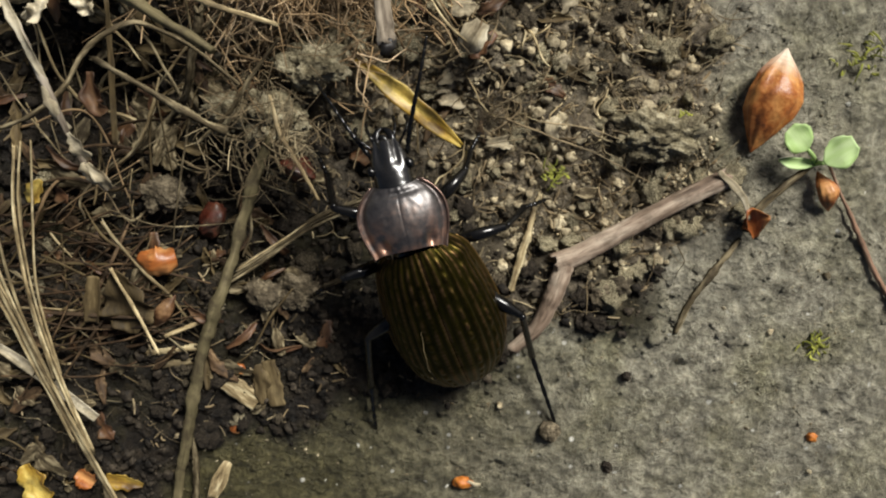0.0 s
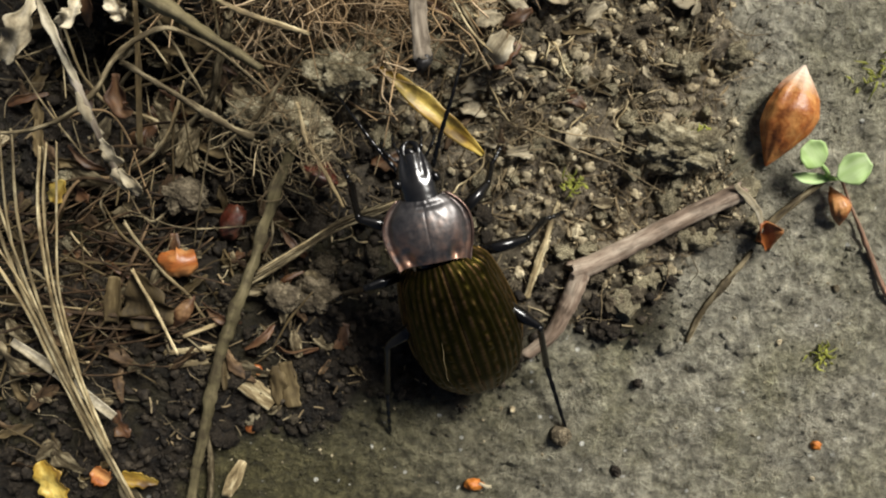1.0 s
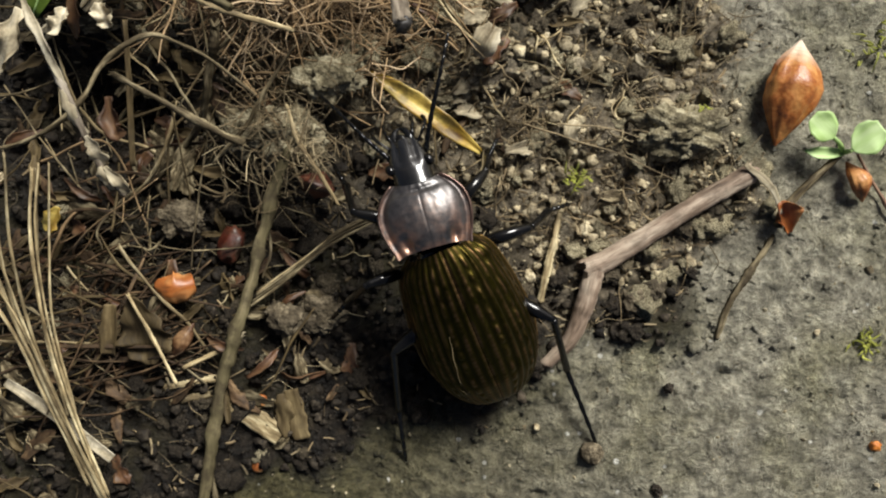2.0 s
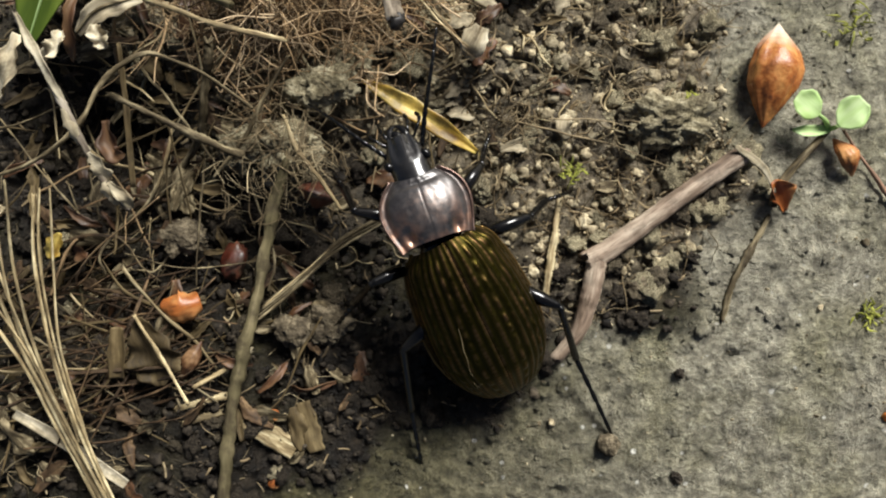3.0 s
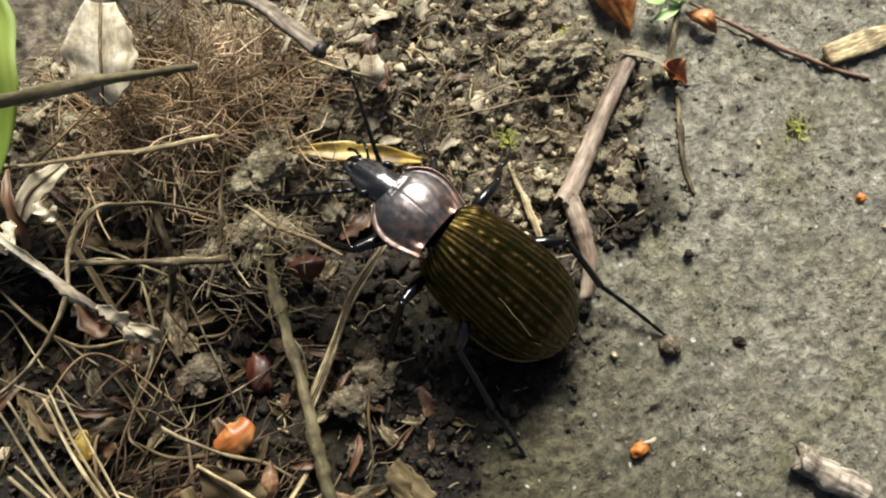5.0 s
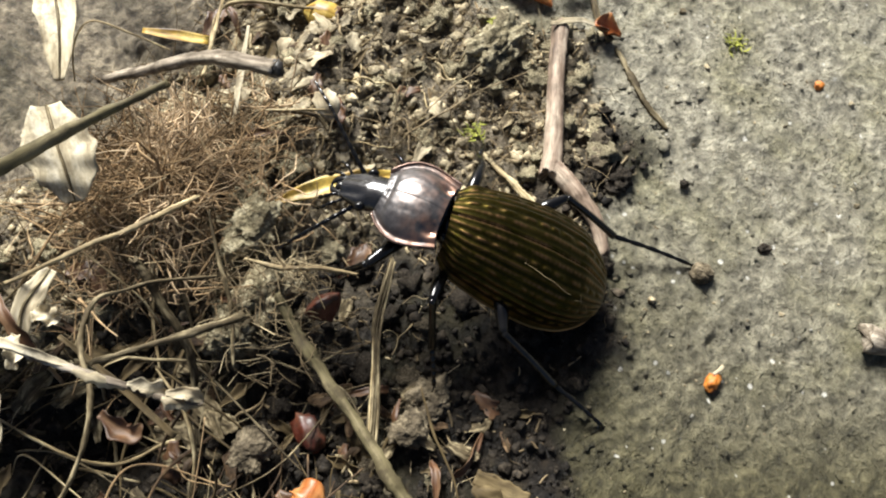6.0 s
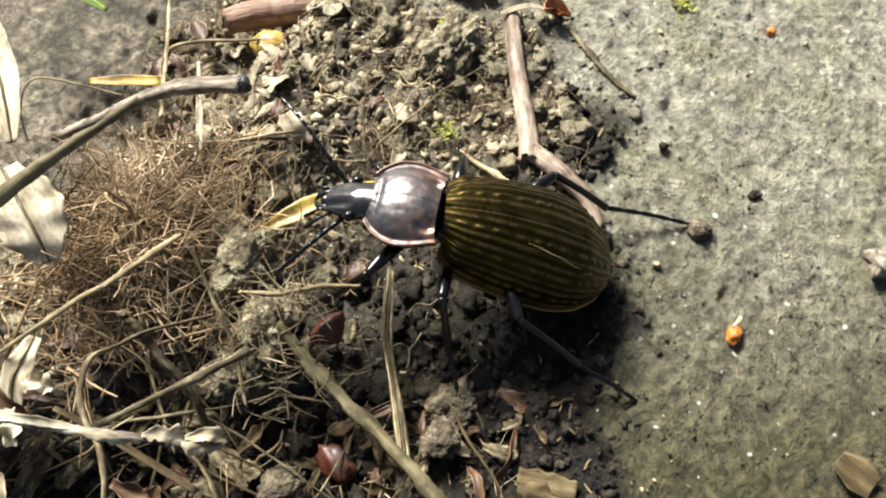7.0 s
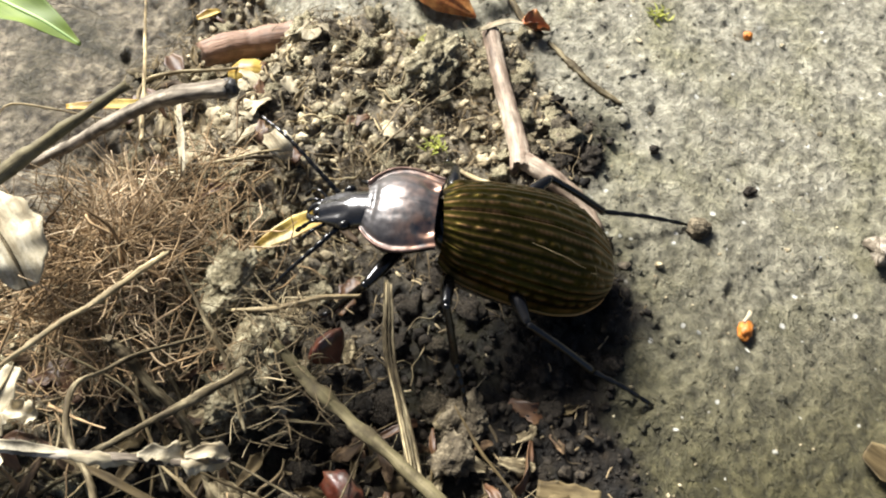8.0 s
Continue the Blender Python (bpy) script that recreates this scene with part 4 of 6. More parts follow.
def mandible_geo(s):
    return tube([(0.060 * s, 0.42, -0.02), (0.070 * s, 0.50, -0.03), (0.045 * s, 0.56, -0.045), (-0.004 * s, 0.595, -0.06)], [.042, .040, .030, .008], n=18, sides=10, flat=0.6)


def palp_geo(s, out, ln):
    return chain_tube([(0.085 * s, 0.38, -0.05), (out * .8 * s, 0.38 + ln * .45, -0.01), (out * s, 0.38 + ln * .8, -0.06), (out * .95 * s, 0.38 + ln * 1.1, -0.14)], [.014, .016, .019, .022], 4, 40)


def chain_tube(points, radii, joints, n=60, sides=8, waist=0.55):
    """A jointed limb: a tube with narrow waists between its segments."""
    base = np.interp(np.linspace(0, 1, n), np.linspace(0, 1, len(radii)), radii)
    ph = (np.linspace(0, joints, n) % 1.0)
    return tube(points, list(base * (waist + (1 - waist) * np.sin(np.pi * np.clip(ph, 0.02, 0.98)) ** 0.5)), n=n, sides=sides)


LEGS = {  # hip, knee, end of the shin, end of the foot
    "front right": [(-0.30, 1.30, 0.80), (-0.05, 1.57, 0.70), (0.0, 1.72, 0.42), (0.10, 1.90, 0.30)],
    "middle right": [(-0.12, 0.92, 0.72), (0.36, 1.04, 0.66), (0.56, 1.18, 0.36), (0.80, 1.24, 0.16)],
    "hind right": [(0.02, 0.46, 0.58), (0.53, 0.17, 0.74), (0.71, -0.42, 0.24), (1.01, -1.24, 0.06)],
    "front left": [(-0.72, 1.12, 0.86), (-1.24, 1.25, 1.04), (-1.36, 1.50, 0.58), (-1.53, 1.78, 0.30)],
    "middle left": [(-0.76, 0.72, 0.74), (-1.16, 0.60, 1.02), (-1.40, 0.40, 0.52), (-1.62, 0.20, 0.22)],
    "hind left": [(-0.50, 0.30, 0.62), (-0.97, -0.06, 0.78), (-0.98, -0.72, 0.34), (-0.96, -1.33, 0.04)],
}
# antennae: root in the world; keyed as seconds, degrees of heading (from +y towards -x), degrees of lift
ANTENNA_L, ANTENNA_R = (-0.86, 1.66, 1.07), (-0.58, 1.75, 1.08)
SWING_L = [(0.0, 40, -15), (1.5, 45, -15), (3.0, 50, -15), (4.5, 56, -18), (6.5, 64, -20), (8.0, 62, -22)]
SWING_R = [(0.0, -8, 12), (1.5, -12, 10), (3.0, -12, 14), (4.5, -12, 16), (6.5, -26, 12), (8.0, -22, 12)]
# the body creeps about a millimetre: seconds and shift
CREEP = [(0.0, 0.04, -0.05, 0), (1.0, 0.04, -0.08, 0), (1.7, 0.035, -0.065, 0), (3.0, 0.02, -0.02, 0), (4.5, 0.0, 0.0, 0), (6.5, 0, 0, 0), (8.0, -0.02, 0.0, 0)]


def band_on(ob, values):
    ob.data.attributes.new("band", "FLOAT", "POINT").data.foreach_set("value", np.asarray(values, np.float32))


def build_beetle():
    b = thing("beetle", BEETLE_AT, "dark bronze ribbed ground beetle on soil and litter", "beetle")
    wings = (ELYTRA_BASE, ELYTRA_YAW, ELYTRA_PITCH, ELYTRA_ROLL)
    for s in (-1, 1):
        raw, band = elytron_geo(s)
        geo = turned(raw, *wings)
        case = part("elytron", geo, ELYTRON, b, "olive-bronze ribbed wing case with coppery chains of grains")
        band_on(case, band)
        grid = np.asarray(geo[0]).reshape(EN, EM, 3)
        part("margin", tube(grid[3:EN - 3:6, EM - 2], [.010, .015, .017, .016, .010], 70, 7), MARGIN, case, "golden-brown edge")
        part("epipleuron", turned(epipleuron_geo(s), *wings), CHITIN, case, "black folded edge along the flank")
        if s < 0:
            for spots, r in (([(42, 30), (50, 32), (58, 35), (66, 36), (76, 40), (84, 42)], .0045), ([(92, 36), (95, 42), (97, 49)], .003), ([(100, 44), (94, 46), (89, 47)], .003), ([(104, 50), (109, 57)], .003)):
                hair = [grid[i, j] + (-.002, 0, .014) for i, j in spots]
                part("hair", tube(hair, [r * .4, r, r * .8, r * .4], 22, 5, 1, .2, np.random.default_rng(2), 0, 0, .6), STRAW, case, "pale plant hair stuck on the back")
    part("abdomen", turned(abdomen_geo(), *wings), CHITIN, b, "glossy black underside")
    geo, rims, band = shield_parts()
    neck = (SHIELD_BASE, PRONOTUM_YAW, PRONOTUM_PITCH)
    sh = part("pronotum", turned(geo, *neck), PRONOTUM, b, "dark metallic neck shield with coppery hind corners")
    band_on(sh, band)
    for r in rims:
        part("rim", turned(r, *neck), RIM, sh, "copper-pink raised rim")
    part("scutellum", turned(lump((0, 0.03, 0.335), (0.05, 0.05, 0.02), np.random.default_rng(5), 3, 0.1), *wings), RIM, b, "small coppery triangle between the wing cases")
    part("waist", turned(lump((0, 0.06, 0.12), (0.27, 0.14, 0.17), np.random.default_rng(4), 3, 0.05), ELYTRA_BASE, ELYTRA_YAW, 8), CHITIN, b)
    part("thorax", turned(lump((0, 0.25, -0.15), (0.29, 0.36, 0.2), np.random.default_rng(4), 3, 0.08), *neck), CHITIN, b)
    skull = (HEAD_BASE, HEAD_YAW, HEAD_PITCH)
    hd = part("head", turned(head_geo(), *skull), HEADSKIN, b, "glossy black head")
    part("labrum", turned(lump((0, .475, -.005), (.062, .04, .022), np.random.default_rng(6), 3, .1), *skull), CHITIN, hd)
    for s in (-1, 1):
        part("eye", turned(lump((0.172 * s, 0.225, 0.035), (0.042, 0.055, 0.048), np.random.default_rng(3), 3, 0.02), *skull), CHITIN, hd)
        part("mandible", turned(mandible_geo(s), *skull), CHITIN, hd)
        part("palp", turned(palp_geo(s, .24, .26), *skull), CHITIN, hd)
        part("palp", turned(palp_geo(s, .13, .28), *skull), CHITIN, hd)
    for key, (hip, knee, shin, foot) in LEGS.items():
        hip, knee, shin, foot = map(np.array, (hip, knee, shin, foot))
        hind = 1.15 if "hind" in key else 1.0
        lg = part("leg", tube([hip, (hip + knee) / 2 + (0, 0, 0.05), knee], [.045, .064 * hind, .06 * hind, .038], n=16, sides=12), CHITIN, b)
        shin_geo = tube([knee, (knee + shin) / 2 + (0, 0, 0.02), shin], [.036, .033, .036, .042], n=22, sides=8)
        rng = np.random.default_rng(len(key))
        spurs = []
        for q in (.35, .5, .64, .77, .88, .97, .97):
            at, d = knee + (shin - knee) * q, rng.normal(0, 1, 3)
            spurs.append(tube([at, at + d / np.linalg.norm(d) * .05 + (shin - knee) * .07], [.008, .001], 3, 5))
        part("tibia", joined([shin_geo, *spurs]), CHITIN, lg)
        mid = (shin + foot) / 2 + (0, 0, 0.03)
        tip = foot + (foot - shin) * 0.10
        claws = [tube([foot, tip + (0.03 * s, 0, -0.02)], [.012, .004], n=4, sides=5) for s in (-1, 1)]
        part("tarsus", joined([chain_tube([shin, mid, foot], [.03, .026, .022], 5, 40), *claws]), CHITIN, lg)
    made = {}
    for name, root in (("left", ANTENNA_L), ("right", ANTENNA_R)):
        geo = chain_tube([(0, 0, 0), (0, 0.32, 0.05), (0.02, 0.68, 0.04), (0.03, 1.02, -0.05)], [.028, .024, .021, .018, .013], 11, 88, 8, 0.6)
        ob = part("antenna", geo, CHITIN)
        ob.parent = b
        made[name] = ob
    return b, made


beetle, antennae = build_beetle()

# ---- litter: stalks, straws, leaves, twigs ----
_rng = np.random.default_rng(11)


def strand(name, points, radii, mat, label, category, group="", n=26, sides=8, flat=1.0, rough=0.12, ridges=0, wob=0.9):
    """A stalk, straw or twig that lies in the litter."""
    at = np.array(points[0])
    return tagged(part(name, tube(points, radii, n + 34, max(sides, 10), flat, rough + .14, _rng, ridges, 0, wob, 1.5 if np.max(radii) < .06 else .35), mat, at=at), label, category, group)


def leaf(name, points, widths, mat, label, category, group="", **kw):
    at = np.array(points[0])
    return tagged(part(name, blade(points, widths, rng=_rng, **kw), mat, at=at), label, category, group)


def build_twig():
    t = thing("twig", TWIG_MAIN[0], "forked pinkish-grey dry twig lying on mud", "twig")
    part("stem", tube(TWIG_MAIN, [.118, .108, .102, .100, .104], 70, 18, 1, 0.05, _rng, 0, 0, .16, .5), BARK, t)
    part("side_branch", tube([(1.10, 0.56, 0.085), *TWIG_BRANCH], [.10, .108, .095, .082, .065], 44, 16, 1, 0.08, _rng, 0, 0, .35, .8), BARK, t)
    a, b = np.array(TWIG_MAIN[-1]), np.array(TWIG_HUSK[2])
    part("bark_strip", blade([a + (-.12, .08, .1), (a + b) / 2 + (0, .05, .12), b + (0, 0, .04)], [.05, .09, .06, .03], n=20, m=5, thick=.014, ragged=.3, rng=_rng), BLEACHED, t, "peeled pale bark strip")


def build_bud(points, half):
    """A pointed, boat-shaped bud scale: blunt end first, humped above and hollow below."""
    n, m = 34, 21
    c = glide(points, n)
    d = c[-1] - c[0]
    ln = np.linalg.norm(d)
    d /= ln
    side = np.cross(d, (0, 0, 1.0))
    side /= np.linalg.norm(side)
    v, g = [], []
    for k in range(n):
        s = k / (n - 1)
        w = half * np.interp(s, [0, .05, .15, .3, .48, .65, .8, .92, 1], [.02, .16, .45, .80, 1, .90, .58, .24, .02])
        for i in range(m):
            a = math.pi * i / (m - 1)
            q = Vector((math.cos(a) * 2.2, s * 3.5, math.sin(a) * 2.0))
            crease = 1 + 0.05 * math.cos(a * 9 + s * 2) * min(1, s * 4) + 0.10 * noise.noise(q + Vector((half * 31, 0, 0)))
            keel = 1 + 0.14 * math.exp(-((a - 1.7) / 0.22) ** 2)
            v.append(c[k] + side * math.cos(a) * w * crease + np.array([0, 0, 1]) * math.sin(a) * w * 0.72 * crease * keel)
            g.append((math.cos(a) * w, s * ln, math.sin(a) * w))
    v, g = np.array(v), np.array(g)
    inner = v.copy()
    inner[:, 2] -= 0.025
    return joined([(v, grid_faces(n, m), g), (inner, grid_faces(n, m, True), g)])


def build_sprout():
    s = thing("seedling", SPROUT[3], "tiny light green seedling with two round leaves", "seedling")
    base = np.array(SPROUT[3])
    for k, half in ((0, .15), (1, .165)):
        c = np.array(SPROUT[k])
        d = c - base
        d[2] = 0
        d /= np.linalg.norm(d)
        pts = [c - d * half * 1.05 + (0, 0, -.03), c, c + d * half * 1.05 + (0, 0, .02)]
        part("seed_leaf", blade(pts, [.04, half * 1.5, half * 2.0, half * 2.05, half * 1.7, half * .9], n=20, m=11, cup=.10, thick=.012, wave=.05, ragged=.07, rng=_rng), SPROUTGREEN, s)
        part("leaf_stalk", tube([base, (base + pts[0]) / 2 + (0, 0, .05), pts[0]], [.03, .022], 10, 6), SPROUTGREEN, s)
    c = np.array(SPROUT[2])
    part("folded_leaf", blade([c + (-.16, .03, 0), c, base + (0, 0, .03)], [.03, .12, .12, .06], n=12, m=7, cup=.3), SPROUTGREEN, s)
    part("stem", tube([ROOT_SPROUT[0], ROOT_SPROUT[1], base], [.05, .045, .035], 16, 8, 1, .1, _rng), STALK, s, "pale brown root stem")


build_twig()
strand("root", THIN_ROOT, [.022, .036, .034, .02], STALK, "thin grey-brown root pressed into the mud", "root")
husk = np.array(TWIG_HUSK)
leaf("husk", [husk[2] + (-.02, .12, .10), husk[2] + (.02, .02, .02), husk[2] + (.10, -.2, -.02)], [.16, .30, .28, .17, .05], ORANGE, "curled orange-brown husk beside the twig", "husk", cup=.55, ragged=.2, wave=.1, n=18, thick=.02)
tagged(part("bud_scale", build_bud(BUD, .275), BUDSKIN, at=BUD[0]), "pointed glossy orange-brown bud scale lying on mud", "bud scale")
tagged(part("bud_scale", build_bud([BUD2[0], ((BUD2[0][0] + BUD2[1][0]) / 2, (BUD2[0][1] + BUD2[1][1]) / 2, .08), BUD2[1]], .105), ORANGE, at=BUD2[0]), "small orange-brown bud scale under the seedling", "bud scale")
build_sprout()
strand("dark_stem", DARK_STEM, [.012, .03, .03, .022], BARK_DARK, "thin blackish stem lying on mud", "stem")
leaf("yellow_leaf", YELLOW_LEAF, [.03, .13, .18, .20, .19, .15, .05], YELLOW, "narrow yellow dead leaf with brown edges", "leaf", cup=.05, fold=.2, wave=.06, ragged=.1, tilt=-8, n=40)
G = "straws in the litter"
strand("straw", THIN_STRAW, [.03, .042, .036], STRAW, "short pale straw beside the forked twig", "straw", G, flat=.6)
strand("straw", FINE_STRAW, [.012, .022, .02, .012], STRAW, "fine pale straw with frayed fibres", "straw", G)
strand("stalk", PALE_STALK, [.022, .030, .036, .045], STALK, "pale weathered stalk, thicker at one end", "stalk", "stalks", flat=.7)
strand("stalk", ARC_STALK, [.016, .019, .021, .022, .022, .019, .012], STALK, "thin arched dry brown stalk", "stalk", "stalks", n=50)
strip = thing("leaf_strip", LEAF_STRIP[0], "bleached ragged leaf strip hanging over the litter", "leaf")
part("midrib", tube(LEAF_STRIP, [.024, .028, .030, .030, .026, .014], 70, 10, .55, .3, _rng, 0, 0, .7, 1.5), STALK_PALE, strip)
q = np.array(LEAF_STRIP)
for k, (a, b, off, ws) in enumerate(((0, 2, .01, [.03, .07, .06, .03]), (2, 3, -.01, [.03, .08, .07, .04]), (3, 4, .02, [.03, .10, .13, .06]), (4, 5, -.01, [.06, .13, .10, .03]), (4, 5, .03, [.03, .08, .11, .02]))):
    part("torn_blade", blade([q[a] + (off, 0, .02), (q[a] + q[b]) / 2 + (off * 2, 0, .03), q[b] + (off, .02, -.02 - .05 * (k % 2))], ws, n=26, m=9, cup=.25 * (-1) ** k, thick=.010, wave=.15, ragged=.4, rng=_rng), BLEACHED, strip)
strand("stem", LONG_STEM, [.03, .05, .055, .058, .055, .05, .045], STALK_GREEN, "long grey-brown stem lying in the litter", "stem", "stalks", n=60, rough=.16)
BUNDLE = [(STRAW_A, .020, 0), (STRAW_B, .017, 0), (STRAW_C, .015, 0), (STRAW_D, .012, 0), (STRAW_E, .018, 0), (STRAW_A, .014, .10), (STRAW_C, .012, -.09), (STRAW_B, .011, .08), (STRAW_E, .012, .13), (STRAW_D, .010, -.10)]
for pts, rad, off in BUNDLE:
    way = [(x + off * (1 - .16 * k), y + off * .5, z + abs(off) * .4) for k, (x, y, z) in enumerate(pts)]
    strand("straw", way, [rad * .8, rad, rad, rad * 1.2, rad * 1.3], STRAW, "long bent straw in a loose bundle", "straw", G, n=44, flat=.7, wob=.35, rough=0)
leaf("straw_strip", SPLIT_STRAW, [.09, .12, .12, .10], BLEACHED, "split flat pale straw strip", "straw", G, cup=.2)
strand("straw", LOW_STRAW, [.03, .04, .03], STALK, "short broken brown stalk end", "stalk", "stalks")
leaf("straw_chip", CHIP, [.18, .22, .2], STRAW, "flat tan chip of straw on soil", "chip", "chips", cup=.1, thick=.04, ragged=.1)
leaf("straw_chip", CHIP2, [.15, .2, .16], DARKLEAF, "flat brown chip on soil", "chip", "chips", cup=.1, thick=.04, ragged=.15)
leaf("leaf_strip", BROWN_STRIP, [.04, .06, .05], DARKLEAF, "upright dark brown leaf strip", "leaf", cup=.2, ragged=.2)
leaf("dead_leaf", RED_LEAF, [.08, .2, .16, .05], REDBROWN, "curled red-brown dead leaf", "leaf", cup=.3, wave=.2, ragged=.35)
leaf("dead_leaf", DARK_LEAF, [.06, .26, .42, .52, .50, .34, .10], DARKLEAF, "brown crumpled dead leaf", "leaf", cup=.10, wave=.10, ragged=.22, n=44, m=15)
leaf("dead_leaf", OLIVE_LEAF, [.12, .18, .14], DARKLEAF, "small curled olive-brown dead leaf", "leaf", cup=.3, ragged=.12)
strand("leaf_rib", LEAF_RIB, [.014, .018, .02], STRAW, "thin pale bent leaf rib", "straw", G)
for pts, w in ((STRAW_SHORT_A, .036), (STRAW_SHORT_B, .03), (STRAW_SHORT_C, .02)):
    strand("straw", pts, [w, w * 1.1, w], STRAW, "short broken pale straw", "straw", G, flat=.5)
nut = np.array(NUT)
tagged(part("nut_shell", blade([nut + (-.2, .04, -.04), nut + (0, .02, .06), nut + (.2, .06, -.02)], [.16, .27, .32, .28, .18], 24, 11, -.3, .025, .08, .14, _rng), ORANGE, at=nut), "broken glossy orange nutshell half", "nutshell")
tagged(part("seed", build_bud([SEED[0], ((SEED[0][0] + SEED[1][0]) / 2, (SEED[0][1] + SEED[1][1]) / 2, .24), SEED[1]], .09), REDBROWN, at=SEED[0]), "elongated red-brown seed husk", "seed")
leaf("yellow_bit", [YELLOW_BIT[0], YELLOW_BIT[1]], [.06, .16, .12, .17, .05], YELLOW, "small yellow-orange leaf scrap", "leaf scrap", "leaf scraps", cup=.35, wave=.2, ragged=.35, n=20)
leaf("leaf_scrap", ORANGE_LEAF_A, [.12, .3, .26, .12], YELLOW, "wet yellow-orange leaf scrap in the litter", "leaf scrap", "leaf scraps", cup=.2, n=24, ragged=.3, wave=.1)
leaf("leaf_scrap", ORANGE_LEAF_B, [.12, .24, .14], ORANGE, "small orange dead leaf scrap", "leaf scrap", "leaf scraps", cup=.25, n=20, ragged=.35)
leaf("leaf_scrap", YELLOW_LEAF_B, [.1, .2, .16, .05], YELLOW, "small yellow dead leaf scrap", "leaf scrap", "leaf scraps", cup=.25, n=20, ragged=.3)
leaf("leaf_scrap", TAN_BIT, [.1, .18, .1], STRAW, "flat tan broken straw scrap", "leaf scrap", "leaf scraps", cup=.2, n=10)
tagged(part("mud_ball", lump(BALL, (.115, .11, .105), _rng, 4, .22, 1.6, crumbly=.09), CLOD_DAMP, at=BALL), "small grey-brown ball of mud on the slab", "mud ball")
for pts, half in ((ORANGE1, (.11, .065, .055)), (ORANGE2, (.055, .05, .04))):
    tagged(part("orange_crumb", lump(pts, half, _rng, 3, .4), AMBER, at=pts), "tiny bright orange crumb on mud", "crumb", "orange crumbs")
for pts, half in ((REDBIT, (.07, .07, .04)), (REDBIT2, (.07, .06, .04))):
    tagged(part("orange_crumb", lump(pts, half, _rng, 2, .25), ORANGE, at=pts), "tiny orange crumb on mud", "crumb", "orange crumbs")
strand("straw", [(ORANGE1[0] + .06, ORANGE1[1] + .03, .09), (ORANGE1[0] + .13, ORANGE1[1] + .0, .10), (ORANGE1[0] + .19, ORANGE1[1] - .01, .08)], [.018, .024, .020], BLEACHED, "tiny pale stub beside the orange crumb", "straw", G, n=8)
# raised stalks and what shows from the side
TALL = [(-0.64, 2.54, 2.14), (-0.70, 2.95, 1.95), (-0.74, 3.46, 1.55), (-0.95, 4.0, 1.15), (-1.2, 4.5, .8)]
tall = thing("tall_stalk", TALL[-1], "grey-brown curved stalk with a charred tip", "stalk", "stalks")
part("stem", tube(TALL, [.07, .068, .06, .05, .04], 60, 12, 1, .12, _rng, 0, 0, .4, .5), STALK_PALE, tall)
part("tip", lump(TALL[0], (.055, .075, .055), _rng, 3, .4), CHAR, tall, "black charred tip")
NEAR = [(-1.6, 2.42, 3.2), (-2.45, 2.9, 2.99), (-3.7, 3.6, 2.65), (-5.2, 4.4, 2.1), (-6.6, 5.2, 1.2), (-7.8, 5.9, 0.05)]
strand("stalk", NEAR, [.025, .05, .055, .06, .06], STALK_GREEN, "raised olive-brown stalk above the litter", "stalk", "stalks", n=50)
tagged(part("broken_twig", tube(BROWN_TWIG, [.17, .18, .175, .16], 40, 16, 1, .06, _rng, 0, 0, .3, .4), BARK_DARK, at=BROWN_TWIG[0]), "short thick red-brown twig piece", "twig")
a0, a1 = np.array(ACORN[0]), np.array(ACORN[1])
acorn = thing("acorn", (a0 + a1) / 2, "small yellow acorn-like seed with a brown end", "seed")
part("nut", tube([a0, a0 * .7 + a1 * .3, a0 * .35 + a1 * .65, a1 * .9 + a0 * .1], [.05, .18, .20, .16], 18, 14), YELLOW, acorn)
part("cap", tube([a1 * .75 + a0 * .25, a1 * .9 + a0 * .1, a1], [.175, .17, .06], 12, 14, 1, .08, _rng), REDBROWN, acorn, "dull brown end")
strand("straw", UP_SHOOT, [.014, .018, .02], STRAW, "thin upright dry straw", "straw", G)
for pts, w in ((PL_A, .2), (PL_B, .14), (PL_C, .16)):
    leaf("pale_leaf", pts, [w * .4, w, w * .9, w * .3], BLEACHED, "torn bleached dead leaf piece", "leaf", cup=.4, wave=.25, ragged=.4, n=34, m=13)
leaf("leaf_scrap", SCRAP_T, [.1, .25, .12], REDBROWN, "small red-brown dead leaf scrap", "leaf scrap", "leaf scraps", cup=.3, n=12)
leaf("leaf_scrap", SCRAP_U, [.08, .16, .06], YELLOW, "small yellow dead leaf scrap", "leaf scrap", "leaf scraps", cup=.3, n=12)
strand("straw", TOP_SHOOT, [.014, .02, .02, .016], STRAW, "thin pale straw arching over the soil", "straw", G)
strand("stalk", BASE_STALK, [.045, .045, .04, .035, .035], STALK, "grey stalk running under the litter", "stalk", "stalks", n=36)
for pts, ws, tl in ((BIG_LEAF_A, [.24, .50, .58, .44, .14], 12), (BIG_LEAF_B, [.2, .42, .40, .3, .1], -8), (BIG_LEAF_C, [.06, .16, .2, .1], -20)):
    dead = thing("pale_leaf", pts[0], "large torn bleached dead leaf in the litter", "leaf")
    part("leaf_blade", blade(pts, ws, rng=_rng, cup=.12, wave=.05, ragged=.12, n=44, m=17, tilt=tl, thick=.014), BLEACHED, dead)
    part("midrib", tube([np.array(q) + (0, 0, .012) for q in pts], [.012, .014, .008], 30, 6, 1, .2, _rng, 0, 0, .8), STALK, dead, "thin brown midrib")
strand("stalk", LONG_PALE, [.016, .022, .022, .016], STRAW, "long thin pale stalk over the root tangle", "stalk", "stalks", n=36)
